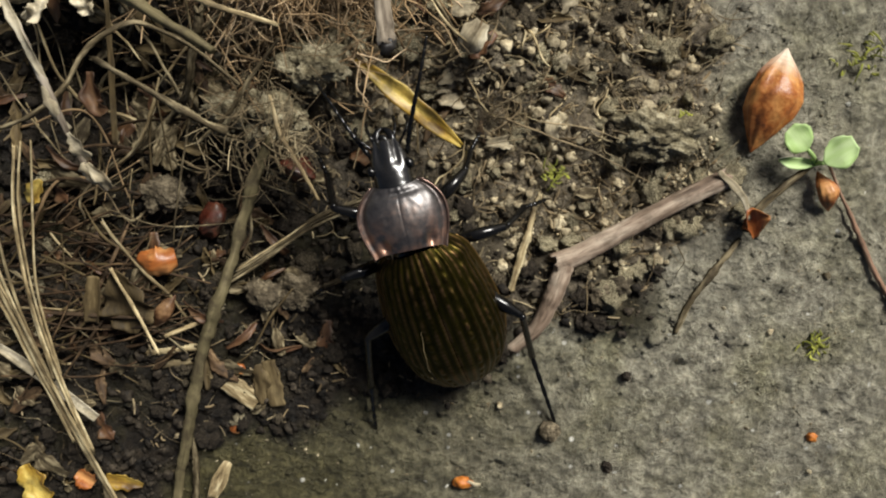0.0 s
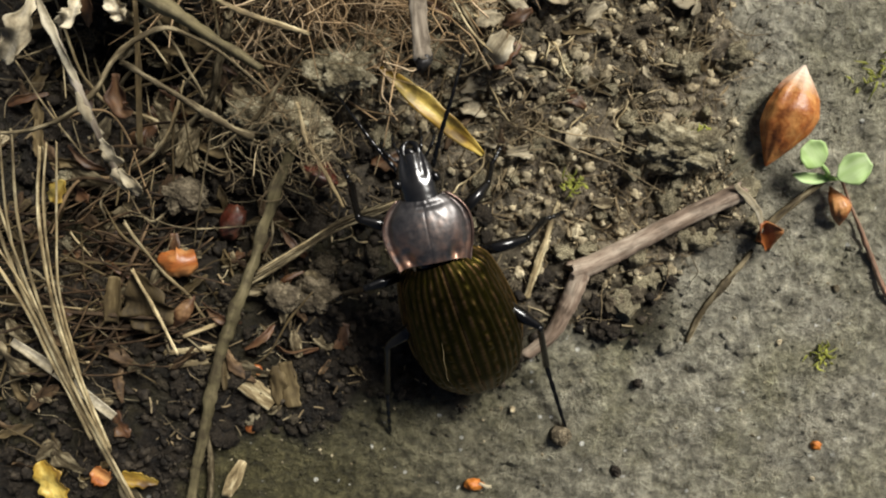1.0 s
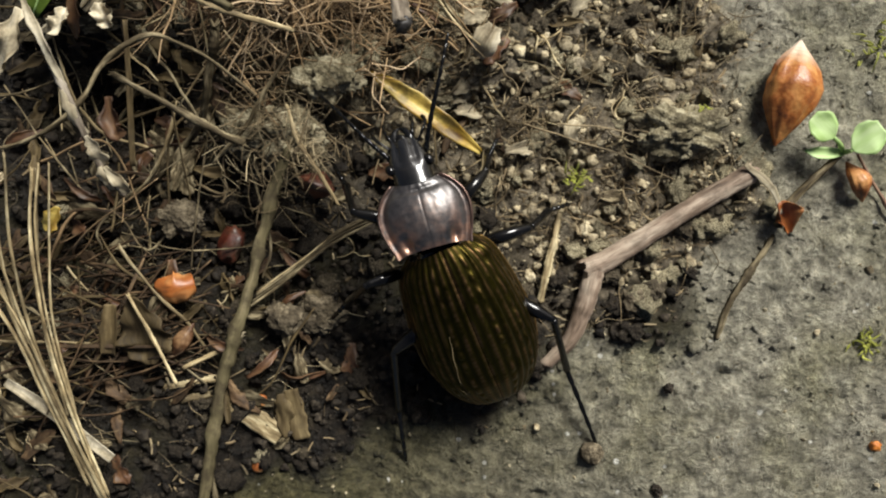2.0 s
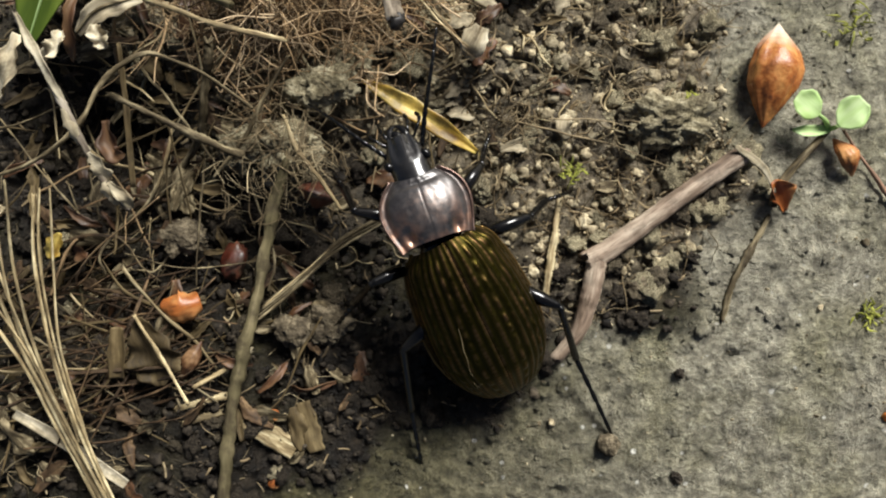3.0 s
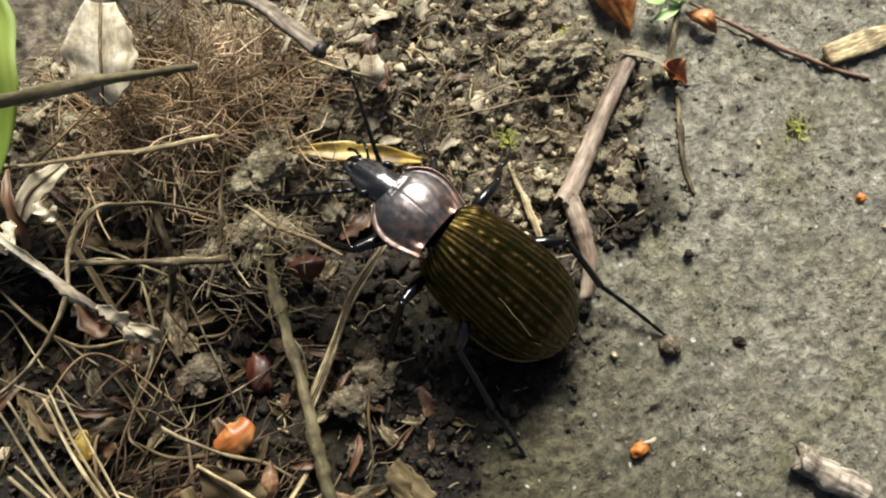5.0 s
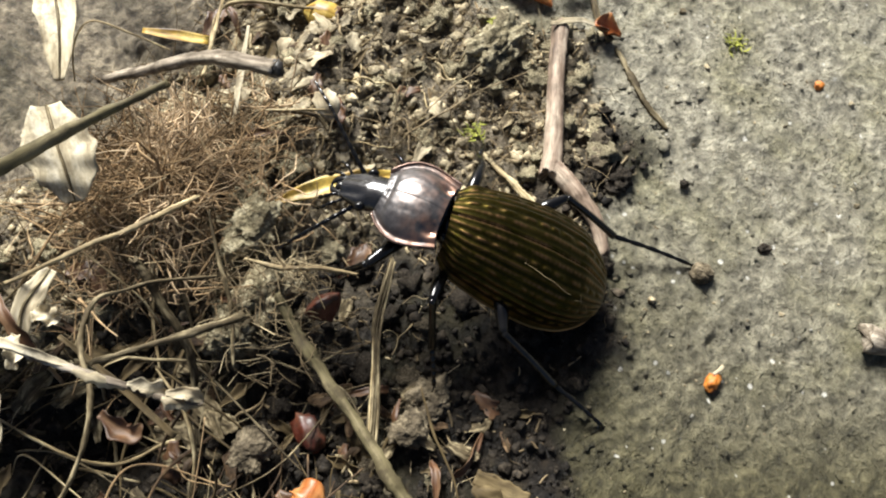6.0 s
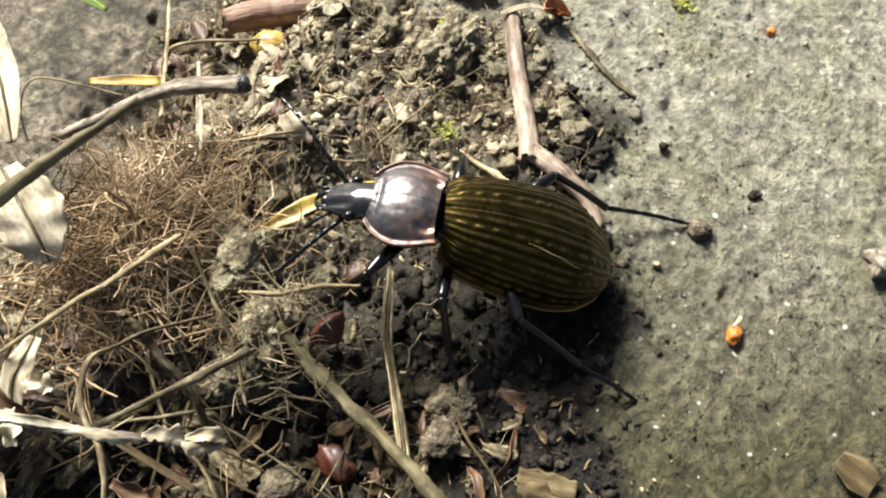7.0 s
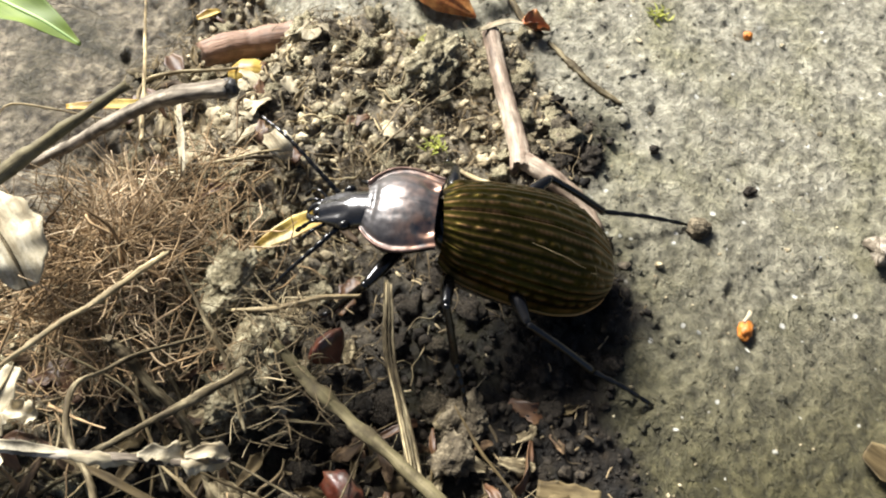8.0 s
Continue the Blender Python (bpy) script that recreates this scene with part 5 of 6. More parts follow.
strand("stalk", CROSS_STALK, [.014, .020, .024, .018], STALK, "thin bent olive-brown stalk", "stalk", "stalks", n=36)
strand("straw", LOOP_STRAW, [.008, .010, .010, .008], STRAW, "thin looped pale straw", "straw", G, n=36)
strand("straw", MID_STRAW, [.010, .014, .012], STRAW, "thin pale broken straw on the bank", "straw", G)
leaf("leaf_strip", BROWN_HANG, [.03, .08, .12, .1, .03], REDBROWN, "hanging orange-brown dead leaf strip", "leaf", cup=.3, wave=.15, ragged=.3, n=30)
leaf("pale_strip", PALE_STRIPS2, [.03, .05, .07, .04], BLEACHED, "pale papery dead leaf strip", "leaf", cup=.2, ragged=.15)
frayed = thing("split_straw", CURVE_STRAW[0], "curved flat brown straw split into fibres", "straw", G)
for k in range(9):
    off = (k - 4) * .021
    way = [np.array(q) + (off * w * .5, off * w * .85, .02 * math.cos(k * 2.1) + .03) for q, w in zip(CURVE_STRAW, (.5, .9, 1.15, 1.3))]
    part("fibre", tube(way, [.010, .013, .014, .011], 40, 7, .7, .2, _rng, 0, 0, 1.2, 1.5), (STALK, STRAW, STALK)[k % 3], frayed)
leaf("yellow_leaf", LEAF_YB, [.06, .14, .1], YELLOW, "small yellow dead leaf", "leaf", cup=.2, n=12)
for pts, ws, word in (([(-2.9, 5.3, 1.0), (-3.15, 4.6, 1.2), (-3.5, 3.9, 1.1), (-4.05, 3.1, .8)], [.9, 1.3, 1.3, .7, .1], "broad fresh green leaf beside the litter"), (GREEN_TIP, [.55, .6, .35, .05], "tip of a fresh green leaf behind the bank")):
    green = thing("green_leaf", pts[0], word, "leaf")
    part("leaf_blade", blade(pts, ws, rng=_rng, cup=.12, fold=.08, wave=.05, n=36, m=17), GREEN, green)
    part("midrib", tube([np.array(q) + (0, 0, .01) for q in pts], [.03, .025, .008], 30, 8), SPROUTGREEN, green, "paler green midrib")
tagged(part("seed", build_bud([RED_SEED[0], ((RED_SEED[0][0] + RED_SEED[1][0]) / 2, (RED_SEED[0][1] + RED_SEED[1][1]) / 2, .4), RED_SEED[1]], .19), CHESTNUT, at=RED_SEED[0]), "round red-brown seed husk under fibres", "seed")
tagged(part("seed", lump((-2.62, .92, .0), (.20, .13, .10), _rng, 3, .3), CHESTNUT, at=(-2.62, .92, .12)), "glossy red-brown seed half buried in soil", "seed")
tagged(part("twig_stub", tube(TWIG_STUB, [.15, .16, .14], 40, 14, 1, .05, _rng, 0, 0, .4, .3), STALK_PALE, at=TWIG_STUB[0]), "stub of a pale brown twig on the slab", "twig")
leaf("straw_chip", STRAW_BLOCK, [.25, .3, .2], STRAW, "pale straw chip on the slab", "chip", "chips", cup=.1, thick=.06)
leaf("leaf_scrap", SEED_END, [.2, .36, .25], DARKLEAF, "brown leaf scrap on the slab", "leaf scrap", "leaf scraps", cup=.2)
leaf("grey_leaf", [(GREY_LEAF[0][0] - .06, GREY_LEAF[0][1] - .1, .40), GREY_LEAF[0], GREY_LEAF[1]], [.08, .22, .25, .14], BLEACHED, "grey papery dead leaf scrap", "leaf", cup=.2, ragged=.15)
leaf("grey_leaf", [GREY_LEAF2[0], GREY_LEAF2[1]], [.12, .22, .12], BLEACHED, "grey papery dead leaf scrap", "leaf", cup=.2, ragged=.15, n=12)
strand("root", FINGER_ROOT, [.014, .022, .016], STALK, "thin bent grey dry rootlet", "root")
for pts in (ROOTLET_A, ROOTLET_B, ROOTLET_C):
    strand("root", pts, [.010, .009, .005], FIBRE_GREY, "fine brown rootlet on soil", "root", "rootlets", n=24, sides=6, wob=3.0)

# ---- clods, crumbs and fibres ----
for at, half, mat in ((BLOB, (.06, .06, .05), SOIL), (BLOB2, (.06, .07, .05), SOIL), (LUMP1, (.16, .17, .12), CLOD_DAMP), (LUMP2, (.15, .16, .13), CLOD_DAMP),
                      (LUMP3, (.12, .12, .08), SOIL), (CLOD1, (.22, .18, .12), CLOD_DAMP), (CLOD2, (.34, .26, .18), CLOD_GREY), (CLOD3, (.5, .3, .2), CLOD_GREY),
                      (CLOD4, (.24, .19, .10), CLOD_DAMP), (CLOD5, (.26, .22, .13), CLOD_DAMP), ((-1.85, 1.98, .32), (.34, .28, .26), CLOD_GREY), ((-2.35, 2.0, .3), (.25, .25, .2), CLOD_GREY), ((-1.2, 2.75, .3), (.3, .25, .2), CLOD_GREY)):
    big = half[0] > .22
    tagged(part("soil_clod", clod(at, half, _rng, 5 if big else 4), mat, at=at), "uneven clod of crumbly soil", "clod", "soil clods")


def build_roots():
    """Pale branching rootlets spread over the bank, each a root with its side branches."""
    rng = np.random.default_rng(101)

    def run(p, head, ln, steps):
        pts = []
        x, y = p
        for s in range(steps):
            pts.append((x, y, on_ground(x, y) + rng.uniform(.03, .10)))
            head += rng.normal(0, .45)
            x, y = x + math.cos(head) * ln / steps, y + math.sin(head) * ln / steps
        return pts, head

    for k in range(40):
        p = (rng.uniform(-.3, 2.3), rng.uniform(1.4, 3.4)) if k < 33 else (rng.uniform(-3.4, -1.4), rng.uniform(.2, 1.8))
        if soil_mask(np.array([p[0]]), np.array([p[1]]))[0] < .9:
            continue
        r = rng.uniform(.008, .016)
        main, head = run(p, rng.uniform(0, 6.28), rng.uniform(.5, 1.1), 7)
        root = thing("root", main[0], "pale thin branching rootlet on soil", "root", "rootlets")
        mat = (STALK, FIBRE_GREY, STRAW)[k % 3]
        part("stem", tube(main, [r * .8, r, r * .8, r * .5], 40, 6, 1, .2, rng, 0, 0, 2.2, 1), mat, root)
        for q in rng.choice([1, 2, 3, 4, 5], rng.integers(1, 4), replace=False):
            side, _ = run(main[q][:2], head + rng.uniform(-1.6, 1.6), rng.uniform(.2, .5), 5)
            side[0] = main[q]
            part("branch", tube(side, [r * .7, r * .6, r * .35], 24, 5, 1, .2, rng, 0, 0, 2.2, 1), mat, root)


def scatter_stalks():
    """Thin dry stalks propped across the hollow of the litter, one end on the soil."""
    rng = np.random.default_rng(111)
    made = 0
    while made < 32:
        x, y = rng.uniform(-4.7, -1.7), rng.uniform(.7, 3.5)
        a, ln = rng.uniform(0, 6.28), rng.uniform(.7, 2.0)
        x1, y1 = x + math.cos(a) * ln, y + math.sin(a) * ln
        if not (-5.2 < x1 < -1.5 and .3 < y1 < 4.2):
            continue
        z0, z1 = on_ground(x, y) + .03, on_ground(x1, y1) + rng.uniform(.1, .75)
        bend = rng.normal(0, .16 * ln, 2)
        mid = ((x + x1) / 2 + bend[0], (y + y1) / 2 + bend[1], (z0 + z1) / 2 + rng.uniform(.02, .15))
        r = rng.choice([.007, .010, .013, .018])
        mat, word = ((STRAW, "pale"), (STALK, "brown"), (DARKLEAF, "dark brown"), (FIBRE, "golden-brown"), (STALK, "brown"))[made % 5]
        strand("stalk", [(x, y, z0), mid, (x1, y1, z1)], [r * 1.2, r, r * .9, r * .6], mat, f"thin {word} dry stalk propped in the litter", "stalk", "stalks", n=16, wob=2.4)
        made += 1


def scatter_clods():
    """Grey crumb clusters lying about on the damp soil."""
    rng = np.random.default_rng(91)
    lib = [part("soil_clod", clod((0, 0, 0), (1, rng.uniform(.6, 1), rng.uniform(.4, .7)), rng, 4), (CLOD_DAMP, CLOD_DAMP, CLOD_GREY)[k % 3]) for k in range(9)]
    x, y = rng.uniform(-4.6, 2.4, 400), rng.uniform(-2.0, 4.2, 400)
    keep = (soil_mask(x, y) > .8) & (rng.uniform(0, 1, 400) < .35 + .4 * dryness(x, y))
    x, y = x[keep][:110], y[keep][:110]
    for k, (a, b, c) in enumerate(zip(x, y, ground_height(x, y))):
        r = rng.uniform(.07, .17)
        ob = lib[k] if k < 9 else new("soil_clod", lib[k % 9].data)
        ob.matrix_basis = pose(CM * a, CM * b, CM * (c + r * .15), rng.normal(0, 15), rng.normal(0, 15), rng.uniform(0, 360)) @ Matrix.Scale(r, 4)
        tagged(ob, "small knobbly clod of crumbly soil", "clod", "soil clods")


def scatter_crumbs():
    """Loose crumbs over the bank: pale where it has dried, dark in the hollow, few on the slab."""
    rng = np.random.default_rng(21)
    lib = {s: [lump((0, 0, 0), (1, rng.uniform(.6, 1), rng.uniform(.45, .85)), rng, s, .75, 1.9, crumbly=.22 if s == 3 else 0)[:2] for k in range(30)] for s in (1, 2, 3)}
    for count, lo, hi, sub, power in ((230, .07, .15, 3, 2.0), (2100, .032, .08, 2, 1.6), (7000, .010, .032, 1, 1.5)):
        x, y = rng.uniform(-5.2, 4.2, count * 3), rng.uniform(-2.8, 5.2, count * 3)
        m = soil_mask(x, y)
        keep = rng.uniform(0, 1, len(x)) < np.clip(m, {1: .14, 2: .02, 3: 0}[sub], 1)
        x, y = x[keep][:count], y[keep][:count]
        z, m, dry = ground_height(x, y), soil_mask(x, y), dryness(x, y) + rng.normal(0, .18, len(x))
        if sub == 3:
            meshes = {}
            for a, b, c, dd in zip(x, y, z, dry):
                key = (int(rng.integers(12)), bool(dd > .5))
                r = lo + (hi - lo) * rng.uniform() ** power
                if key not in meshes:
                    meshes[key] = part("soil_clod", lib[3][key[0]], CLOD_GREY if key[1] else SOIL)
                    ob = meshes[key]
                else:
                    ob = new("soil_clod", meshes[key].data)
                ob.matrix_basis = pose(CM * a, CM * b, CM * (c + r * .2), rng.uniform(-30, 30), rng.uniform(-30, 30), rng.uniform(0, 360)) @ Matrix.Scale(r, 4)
                tagged(ob, "loose pale dry clod of soil" if key[1] else "loose damp clod of soil, darkened for the hollow's shade", "clod", "soil clods")
            continue
        heaps = {True: [], False: []}
        for a, b, c, mm, dd in zip(x, y, z, m, dry):
            v, f = lib[sub][rng.integers(30)]
            r = (lo + (hi - lo) * rng.uniform() ** power) * (0.6 if mm < .5 else 1)
            rot = np.array(Euler((rng.uniform(-.6, .6), rng.uniform(-.6, .6), rng.uniform(0, 6.28))).to_matrix())
            v = v @ rot.T * r + (a, b, c + r * .25)
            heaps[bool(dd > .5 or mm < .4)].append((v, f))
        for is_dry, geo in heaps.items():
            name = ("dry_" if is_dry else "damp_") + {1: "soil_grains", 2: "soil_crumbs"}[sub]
            tagged(part(name, joined(geo), SOIL_DRY if is_dry else SOIL), "loose pale dry soil crumbs" if is_dry else "loose damp soil crumbs, darkened for the hollow's shade", "soil", kind="stuff")


def scatter_mud():
    """Small lumps of the mud film stuck to the slab, thickest along the edge of the bank."""
    rng = np.random.default_rng(131)
    lib = [lump((0, 0, 0), (1, rng.uniform(.5, 1), rng.uniform(.25, .45)), rng, 2, .9, 2.2)[:2] for k in range(24)]
    x, y = rng.uniform(-4.6, 6.0, 9000), rng.uniform(-4.2, 4.6, 9000)
    m = soil_mask(x, y)
    patch = np.sin(1.9 * x + .7 * y) * np.sin(1.3 * y - x) + .6 * np.sin(4.3 * x) * np.sin(3.7 * y + 1)
    near = np.min([np.hypot(x - a, y - b) for a, b, _ in EDGE], axis=0)
    keep = (m < .5) & (rng.uniform(0, 1, 9000) < .06 + .16 * np.clip(patch, 0, 1) + .5 * np.exp(-(near / .45) ** 2))
    x, y = x[keep], y[keep]
    geo = []
    for a, b, c, d in zip(x, y, ground_height(x, y), near[keep]):
        v, f = lib[rng.integers(24)]
        r = .012 + (.035 + .05 * math.exp(-(d / .4) ** 2)) * rng.uniform() ** 2.4
        t = rng.uniform(0, 6.28)
        rot = np.array([[math.cos(t), -math.sin(t), 0], [math.sin(t), math.cos(t), 0], [0, 0, 1]])
        geo.append((v @ rot.T * r + (a, b, c), f))
    small = [lump((0, 0, 0), (1, rng.uniform(.6, 1), rng.uniform(.4, .8)), rng, 1, .8, 2.2)[:2] for k in range(24)]
    x, y = rng.uniform(-4.0, 5.6, 15000), rng.uniform(-4.0, 4.4, 15000)
    keep = (soil_mask(x, y) < .5) & (rng.uniform(0, 1, 15000) < .45 + .4 * np.sin(2.3 * x + y) * np.sin(2.9 * y - .6 * x))
    x, y = x[keep], y[keep]
    for a, b, c in zip(x, y, ground_height(x, y)):
        v, f = small[rng.integers(24)]
        r = .007 + .016 * rng.uniform() ** 2
        geo.append((v * r + (a, b, c), f))
    ob = part("mud_crumbs", joined(geo), GROUND)
    p = np.vstack([g[0] for g in geo])
    for key, values in (("soil", np.full(len(p), .12)), ("dry", np.zeros(len(p))), ("damp", dampness(p[:, 0], p[:, 1]))):
        ob.data.attributes.new(key, "FLOAT", "POINT").data.foreach_set("value", values.astype(np.float32))
    tagged(ob, "small mud lumps stuck to the slab", "mud", kind="stuff")


def scatter_needles():
    """Dead brown needles and grass blades lying flat in the hollow."""
    rng = np.random.default_rng(141)
    lib = []
    for k in range(14):
        w, b = rng.uniform(.012, .030), rng.uniform(-.14, .14)
        geo = blade([(-.5, 0, 0), (-.15, b * .6, .02), (.2, b, .03), (.5, 0, 0)], [w * .5, w, w, w * .8, w * .3], 18, 5, rng.uniform(.1, .3), .012, .05, .12, rng)
        lib.append((geo, (NEEDLE, NEEDLE, DARKLEAF, NEEDLE)[k % 4]))
    masters = [part("needle", geo, mat) for geo, mat in lib]
    count = 110
    x, y = rng.normal(-4.0, .45, count), rng.normal(.35, .6, count)
    z = ground_height(x, y)
    for k, (a, b, c) in enumerate(zip(x, y, z)):
        ob = masters[k] if k < len(masters) else new("needle", masters[k % len(masters)].data)
        turn = rng.normal(12, 28) + (180 if rng.uniform() < .5 else 0)
        ob.matrix_basis = pose(CM * a, CM * b, CM * (c + rng.uniform(.03, .20)), rng.normal(0, 25), rng.normal(0, 7), turn) @ Matrix.Scale(rng.uniform(.6, 1.5), 4)
        tagged(ob, "dead brown needle lying in the litter", "needle", "needles")


def scatter_fibres():
    """Fine rootlets that hold the bank together."""
    rng = np.random.default_rng(31)
    count = 2000
    x, y = rng.uniform(-5.4, 2.8, count), rng.uniform(-2.0, 5.6, count)
    keep = (soil_mask(x, y) > .6) & (rng.uniform(0, 1, count) < .18 + .82 * dryness(x, y))
    x, y = x[keep], y[keep]
    ang, ln = rng.uniform(0, 6.28, len(x)), rng.uniform(.12, .75, len(x))
    px, py = [x], [y]
    for s in range(4):
        ang = ang + rng.normal(0, .7, len(x)) * (rng.uniform(0, 1, len(x)) < .5)
        px.append(px[-1] + np.cos(ang) * ln / 4)
        py.append(py[-1] + np.sin(ang) * ln / 4)
    px, py = np.array(px), np.array(py)
    pz = ground_height(px, py) + rng.uniform(0, .10, px.shape)
    geo = []
    for k in range(len(x)):
        r = rng.uniform(.0022, .0055)
        geo.append(tube(np.stack([px[:, k], py[:, k], pz[:, k]], 1), [r, r, r * .5], 14, 4, 1, 0, rng, 0, 0, 2.5))
    tagged(part("rootlets", joined(geo), FIBRE_GREY), "fine tangled rootlets on the soil", "rootlets", kind="stuff")


def litter_weight(x, y):
    """How thick the loose litter lies."""
    return np.exp(-((x + 3.3) / 1.2) ** 2 - ((y - 2.6) / 1.3) ** 2) + .8 * np.exp(-((x + 4.3) / 1.0) ** 2 - ((y + .2) / 1.7) ** 2) + .5 * np.exp(-((x + 2.3) / .9) ** 2 - ((y + .1) / 1.0) ** 2) + .7 * np.exp(-((x - 1.3) / 1.0) ** 2 - ((y - 4.9) / .6) ** 2) + .5 * np.exp(-((x + 1.6) / .6) ** 2 - ((y - 3.5) / .5) ** 2) + .22 * np.exp(-((x - .3) / 1.6) ** 2 - ((y - 2.8) / .9) ** 2)


def build_tufts():
    """Frayed bunches of fine dry fibres."""
    rng = np.random.default_rng(71)
    for (cx, cy, cz), count, reach, spread in (((-1.62, 1.72, .88), 60, .32, .10), ((-1.95, 2.15, .75), 90, .45, .25), ((.42, 2.08, .16), 40, .35, .12), ((2.1, 3.15, -.05), 60, .4, .3),
                                              ((-1.75, 1.95, .45), 90, .4, .32), ((-2.25, 1.55, .4), 60, .4, .25), ((-.2, 3.0, .35), 60, .4, .3), ((-2.0, 3.1, .7), 50, .5, .4)):
        geo = []
        for k in range(count):
            p = np.array([cx, cy, cz]) + rng.normal(0, spread, 3) * (1, 1, .5)
            d = rng.normal(0, 1, 3) * (1, 1, .45)
            d *= rng.uniform(.3, 1) * reach / np.linalg.norm(d)
            bend = rng.normal(0, .25, 3) * reach
            q = [p - d * .5, p + bend * .4, p + d * .5 + bend * .2]
            for s in q:
                s[2] = max(s[2], on_ground(s[0], s[1]) + .01)
            r = rng.uniform(.002, .006)
            geo.append(tube(q, [r, r, r * .5], 9, 4))
        tagged(part("fibre_tuft", joined(geo), FIBRE_GREY), "frayed tuft of fine dry fibres", "fibres", kind="stuff")


def scatter_bits():
    """Tiny chopped plant bits on the bank."""
    rng = np.random.default_rng(81)
    count = 3600
    x, y = rng.uniform(-5.6, 2.8, count), rng.uniform(-2.2, 5.6, count)
    keep = (soil_mask(x, y) > .5) & (rng.uniform(0, 1, count) < .25 + .75 * dryness(x, y))
    x, y = x[keep], y[keep]
    z = ground_height(x, y)
    geo = []
    for a, b, c in zip(x, y, z):
        t, ln, r = rng.uniform(0, 6.28), rng.uniform(.03, .16), rng.uniform(.005, .014)
        d = np.array([math.cos(t), math.sin(t), rng.normal(0, .35)]) * ln
        p = np.array([a, b, c + r + abs(d[2]) * .5])
        geo.append(tube([p - d * .5, p + rng.normal(0, .01, 3), p + d * .5], [r, r * 1.2, r * .7], 4, 4, rng.uniform(.4, 1)))
    tagged(part("plant_bits", joined(geo), FIBRE_GREY, smooth=False), "tiny chopped dry plant bits on soil", "plant bits", kind="stuff")


def scatter_scraps():
    """Broken straws and leaf flakes of the litter, each a thing of its own."""
    rng = np.random.default_rng(61)
    straws, flakes = [], []
    for k in range(12):
        bend = rng.uniform(-.16, .16, 2)
        r = rng.uniform(.005, .013)
        geo = tube([(-.5, 0, 0), (-.15, bend[0] * .4, .02), (.2, bend[1] * .4, .03), (.5, 0, 0)], [r, r * 1.2, r, r * .7], 30, 7, rng.uniform(.4, 1), .2, rng, 0, 0, 2.6, 2.5)
        straws.append((geo, (STRAW, STALK, DARKLEAF, STALK, FIBRE_GREY, DARKLEAF)[k % 6]))
    for k in range(10):
        w = rng.uniform(.10, .26)
        geo = blade([(-.25, 0, 0), (-.05, rng.uniform(-.06, .06), rng.uniform(-.05, .09)), (.25, 0, 0)], [w * .3, w, w * .9, w * .35], 20, 9, rng.uniform(-.2, .5), .012, .2, .28, rng)
        flakes.append((geo, (DARKLEAF, NEEDLE, STALK, REDBROWN, DARKLEAF, STALK, NEEDLE, DARKLEAF, REDBROWN, STALK)[k % 10]))
    for name, lib, count, label, cat, group, lift in (("straw_scrap", straws, 95, "broken dry straw scrap in the litter", "straw", "straw scraps", .45),
                                                      ("leaf_flake", flakes, 280, "curled dead leaf flake in the litter", "leaf flake", "leaf flakes", .25)):
        masters = []
        for geo, mat in lib:
            ob = part(name, geo, mat)
            tagged(ob, label, cat, group)
            masters.append(ob)
        x, y = rng.uniform(-5.6, 2.9, count * 12), rng.uniform(-2.4, 5.8, count * 12)
        keep = (rng.uniform(0, 1, len(x)) < litter_weight(x, y) * .9) & (soil_mask(x, y) > .5)
        x, y = x[keep][:count], y[keep][:count]
        z = ground_height(x, y)
        for k, (a, b, c) in enumerate(zip(x, y, z)):
            up = rng.uniform(.02, .06) + lift * rng.uniform() ** 2 * min(1, litter_weight(np.array(a), np.array(b)))
            tip = rng.normal(0, 9 + 30 * up)
            size = rng.uniform(.5, 1.5) if name == "straw_scrap" else rng.uniform(.4, 1.0)
            m = pose(CM * a, CM * b, CM * (c + up), rng.normal(0, 18), tip, rng.uniform(0, 360)) @ Matrix.Scale(size, 4)
            if k < len(masters):
                masters[k].matrix_basis = m
            else:
                ob = new(name, masters[k % len(masters)].data)
                ob.matrix_basis = m
                tagged(ob, label, cat, group)


def scatter_papery():
    """Bleached papery leaf scraps lying on the dried bank."""
    rng = np.random.default_rng(151)
    lib = []
    for k in range(8):
        w = rng.uniform(.10, .22)
        geo = blade([(-.14, 0, 0), (-.02, rng.uniform(-.04, .04), rng.uniform(0, .05)), (.14, 0, 0)], [w * .4, w, w * .8, w * .3], 16, 9, rng.uniform(-.1, .3), .010, .12, .3, rng)
        lib.append(part("papery_scrap", geo, BLEACHED))
    made = 0
    while made < 46:
        x, y = (rng.uniform(-.6, 2.3), rng.uniform(1.7, 3.6)) if made < 30 else (rng.uniform(-1.4, 1.6), rng.uniform(3.2, 4.6))
        if soil_mask(np.array([x]), np.array([y]))[0] < .9:
            continue
        ob = lib[made] if made < 8 else new("papery_scrap", lib[made % 8].data)
        ob.matrix_basis = pose(CM * x, CM * y, CM * (on_ground(x, y) + .07), rng.normal(0, 16), rng.normal(0, 16), rng.uniform(0, 360)) @ Matrix.Scale(rng.uniform(.5, 1.3), 4)
        tagged(ob, "bleached papery leaf scrap on dry soil", "leaf scrap", "papery scraps")
        made += 1


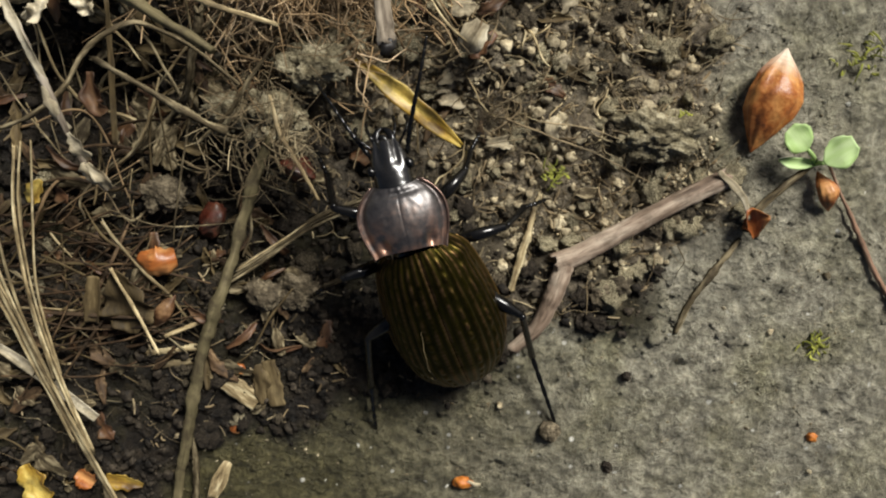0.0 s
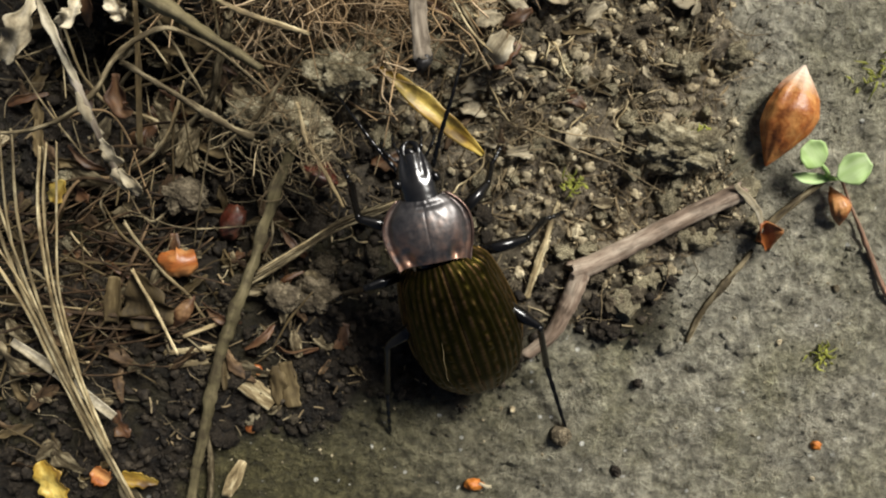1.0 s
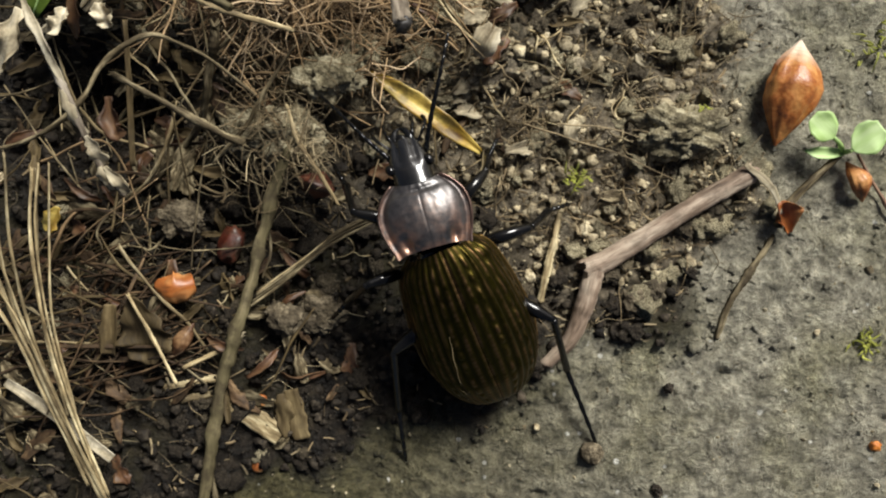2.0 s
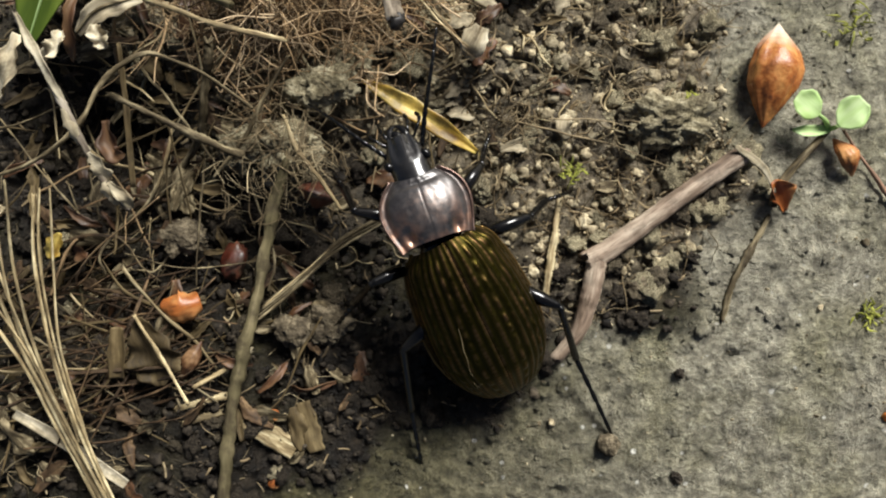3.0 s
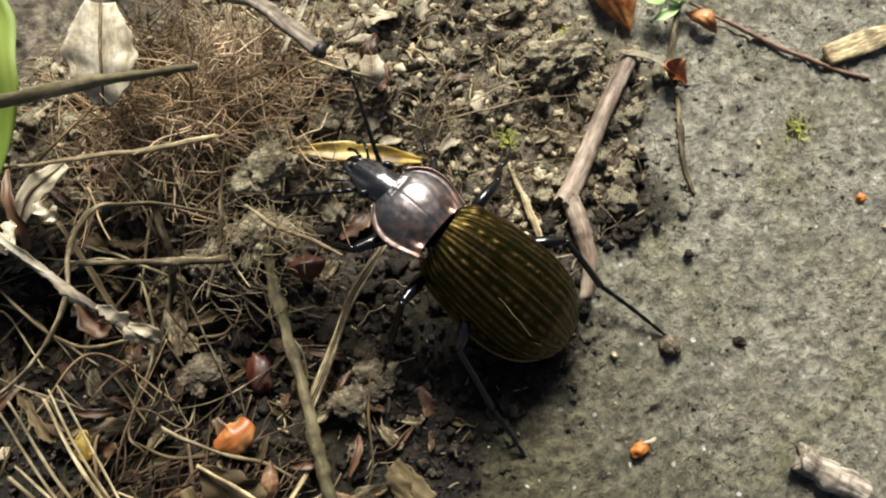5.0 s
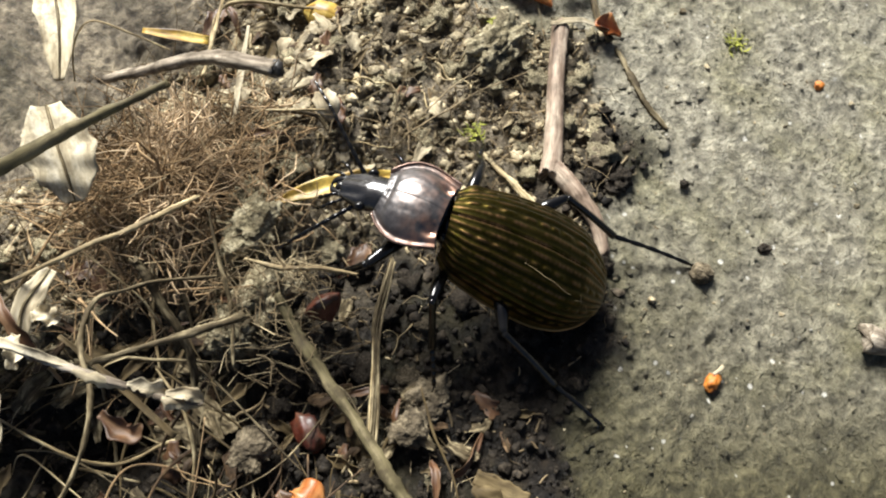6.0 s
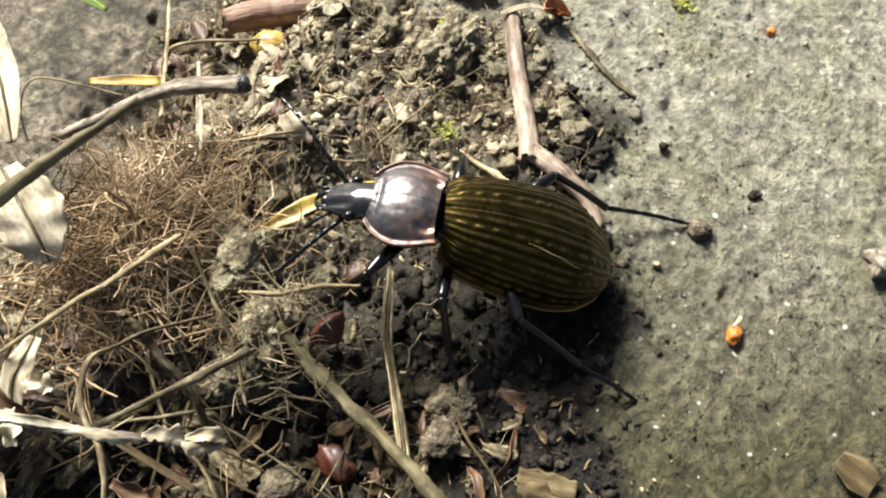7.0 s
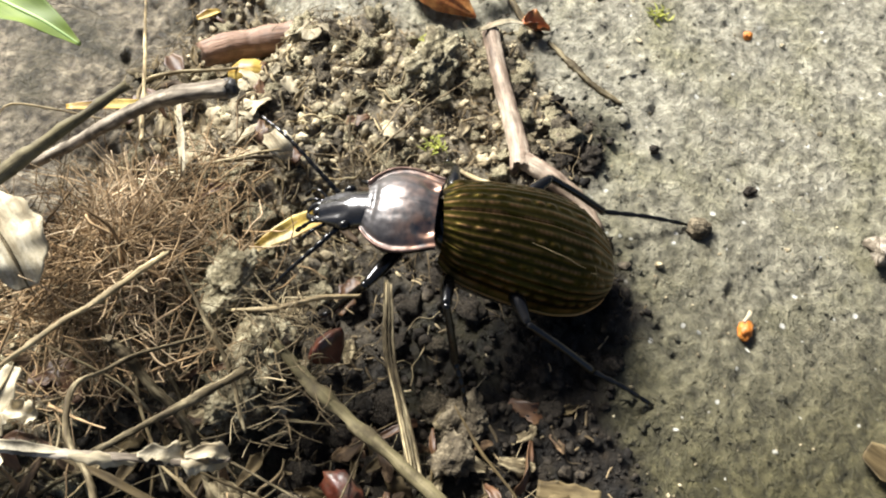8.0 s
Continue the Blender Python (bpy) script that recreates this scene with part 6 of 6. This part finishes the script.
def build_nest():
    """A springy tangle of brown root fibres."""
    rng = np.random.default_rng(41)
    geo = []
    for k in range(1800):
        c = np.array([rng.normal(-1.55, .58), rng.normal(3.5, .45), 0])
        a, ln, el = rng.uniform(0, 6.28), rng.uniform(.12, .8), rng.uniform(-.3, .5)
        z = on_ground(c[0], c[1]) + rng.uniform(0, .38)
        p, x, y = [], c[0], c[1]
        for s in range(6):
            p.append((x, y, z))
            a += rng.normal(0, .7) * (rng.uniform() < .5)
            el += rng.normal(0, .35)
            x, y, z = x + math.cos(a) * ln / 5, y + math.sin(a) * ln / 5, max(z + math.sin(el) * ln / 5, on_ground(x, y))
        r = rng.uniform(.0035, .008) * (2.0 if k % 16 == 0 else 1)
        geo.append(tube(p, [r, r, r * .6], 14, 4, .3 if k % 3 == 0 else 1, 0, rng, 0, 0, 2.0))
    tagged(part("root_tangle", joined(geo), FIBRE), "springy tangle of fine brown root fibres", "roots", kind="stuff")


def build_leaf_net():
    """The bare brown vein net of a rotted leaf, draped over the root tangle."""
    rng = np.random.default_rng(121)
    n, m, step = 15, 12, .105
    p = np.empty((n, m, 3))
    ca, sa = math.cos(.6), math.sin(.6)
    for i in range(n):
        for j in range(m):
            u, v = (i - n / 2) * step * .9 + rng.normal(0, .022), (j - m / 2) * step + rng.normal(0, .022) + (.03 if i % 2 else 0)
            x, y = -1.95 + u * ca - v * sa, 3.15 + u * sa + v * ca
            p[i, j] = x, y, on_ground(x, y) + .40 + .06 * math.sin(u * 5) + rng.normal(0, .015)
    edges = [((i, j), (i + 1, j)) for i in range(n - 1) for j in range(m)] + [((i, j), (i, j + 1)) for i in range(n) for j in range(m - 1) if (i + j) % 2 == 0]
    geo = []
    for s, t in edges:
        if rng.uniform() < .14:
            continue
        mid = (p[s] + p[t]) / 2 + rng.normal(0, .008, 3)
        r = rng.uniform(.004, .008)
        geo.append(tube([p[s], mid, p[t]], [r, r * .8, r], 5, 5))
    net = thing("leaf_skeleton", p[n // 2, m // 2], "brown vein net of a rotted leaf over roots", "leaf")
    part("vein_net", joined(geo), FIBRE, net)
    part("midrib", tube([p[0, m // 2], p[n // 2, m // 2], p[-1, m // 2]], [.016, .014, .008], 30, 6, 1, .2, rng, 0, 0, .8), STALK, net, "thicker brown midrib")


def build_moss():
    rng = np.random.default_rng(51)
    for at, spread, count in ((MOSS1, .15, 22), (MOSS2, .25, 26), (MOSS3, .12, 26), (MOSS4, .08, 16)):
        geo = []
        for k in range(count):
            x, y = at[0] + rng.normal(0, spread * .5), at[1] + rng.normal(0, spread * .4)
            z = max(on_ground(x, y), at[2] - .06)
            geo.append(blade([(x, y, z), (x + rng.normal(0, .03), y + rng.normal(0, .03), z + .04), (x + rng.normal(0, .06), y + rng.normal(0, .06), z + .06)], [.015, .03, .004], n=4, m=3, thick=.006))
        tagged(part("moss_tuft", joined(geo), MOSS), "tiny yellow-green moss tuft", "moss", kind="stuff")


scatter_stalks()
build_roots()
scatter_clods()
scatter_crumbs()
scatter_mud()
scatter_needles()
scatter_fibres()
scatter_scraps()
scatter_bits()
build_tufts()
scatter_papery()
build_nest()
build_leaf_net()
build_moss()


# ---- what moves ----
def motions():
    bx, by, bz = BEETLE_AT
    walk(beetle, [(t, pose(CM * (bx + x), CM * (by + y), CM * (bz + z))) for t, x, y, z in CREEP])
    for ob, root, swing in ((antennae["left"], ANTENNA_L, SWING_L), (antennae["right"], ANTENNA_R, SWING_R)):
        walk(ob, [(t, pose(CM * (root[0] - bx), CM * (root[1] - by), CM * (root[2] - bz), lift, 0, head)) for t, head, lift in swing])


motions()
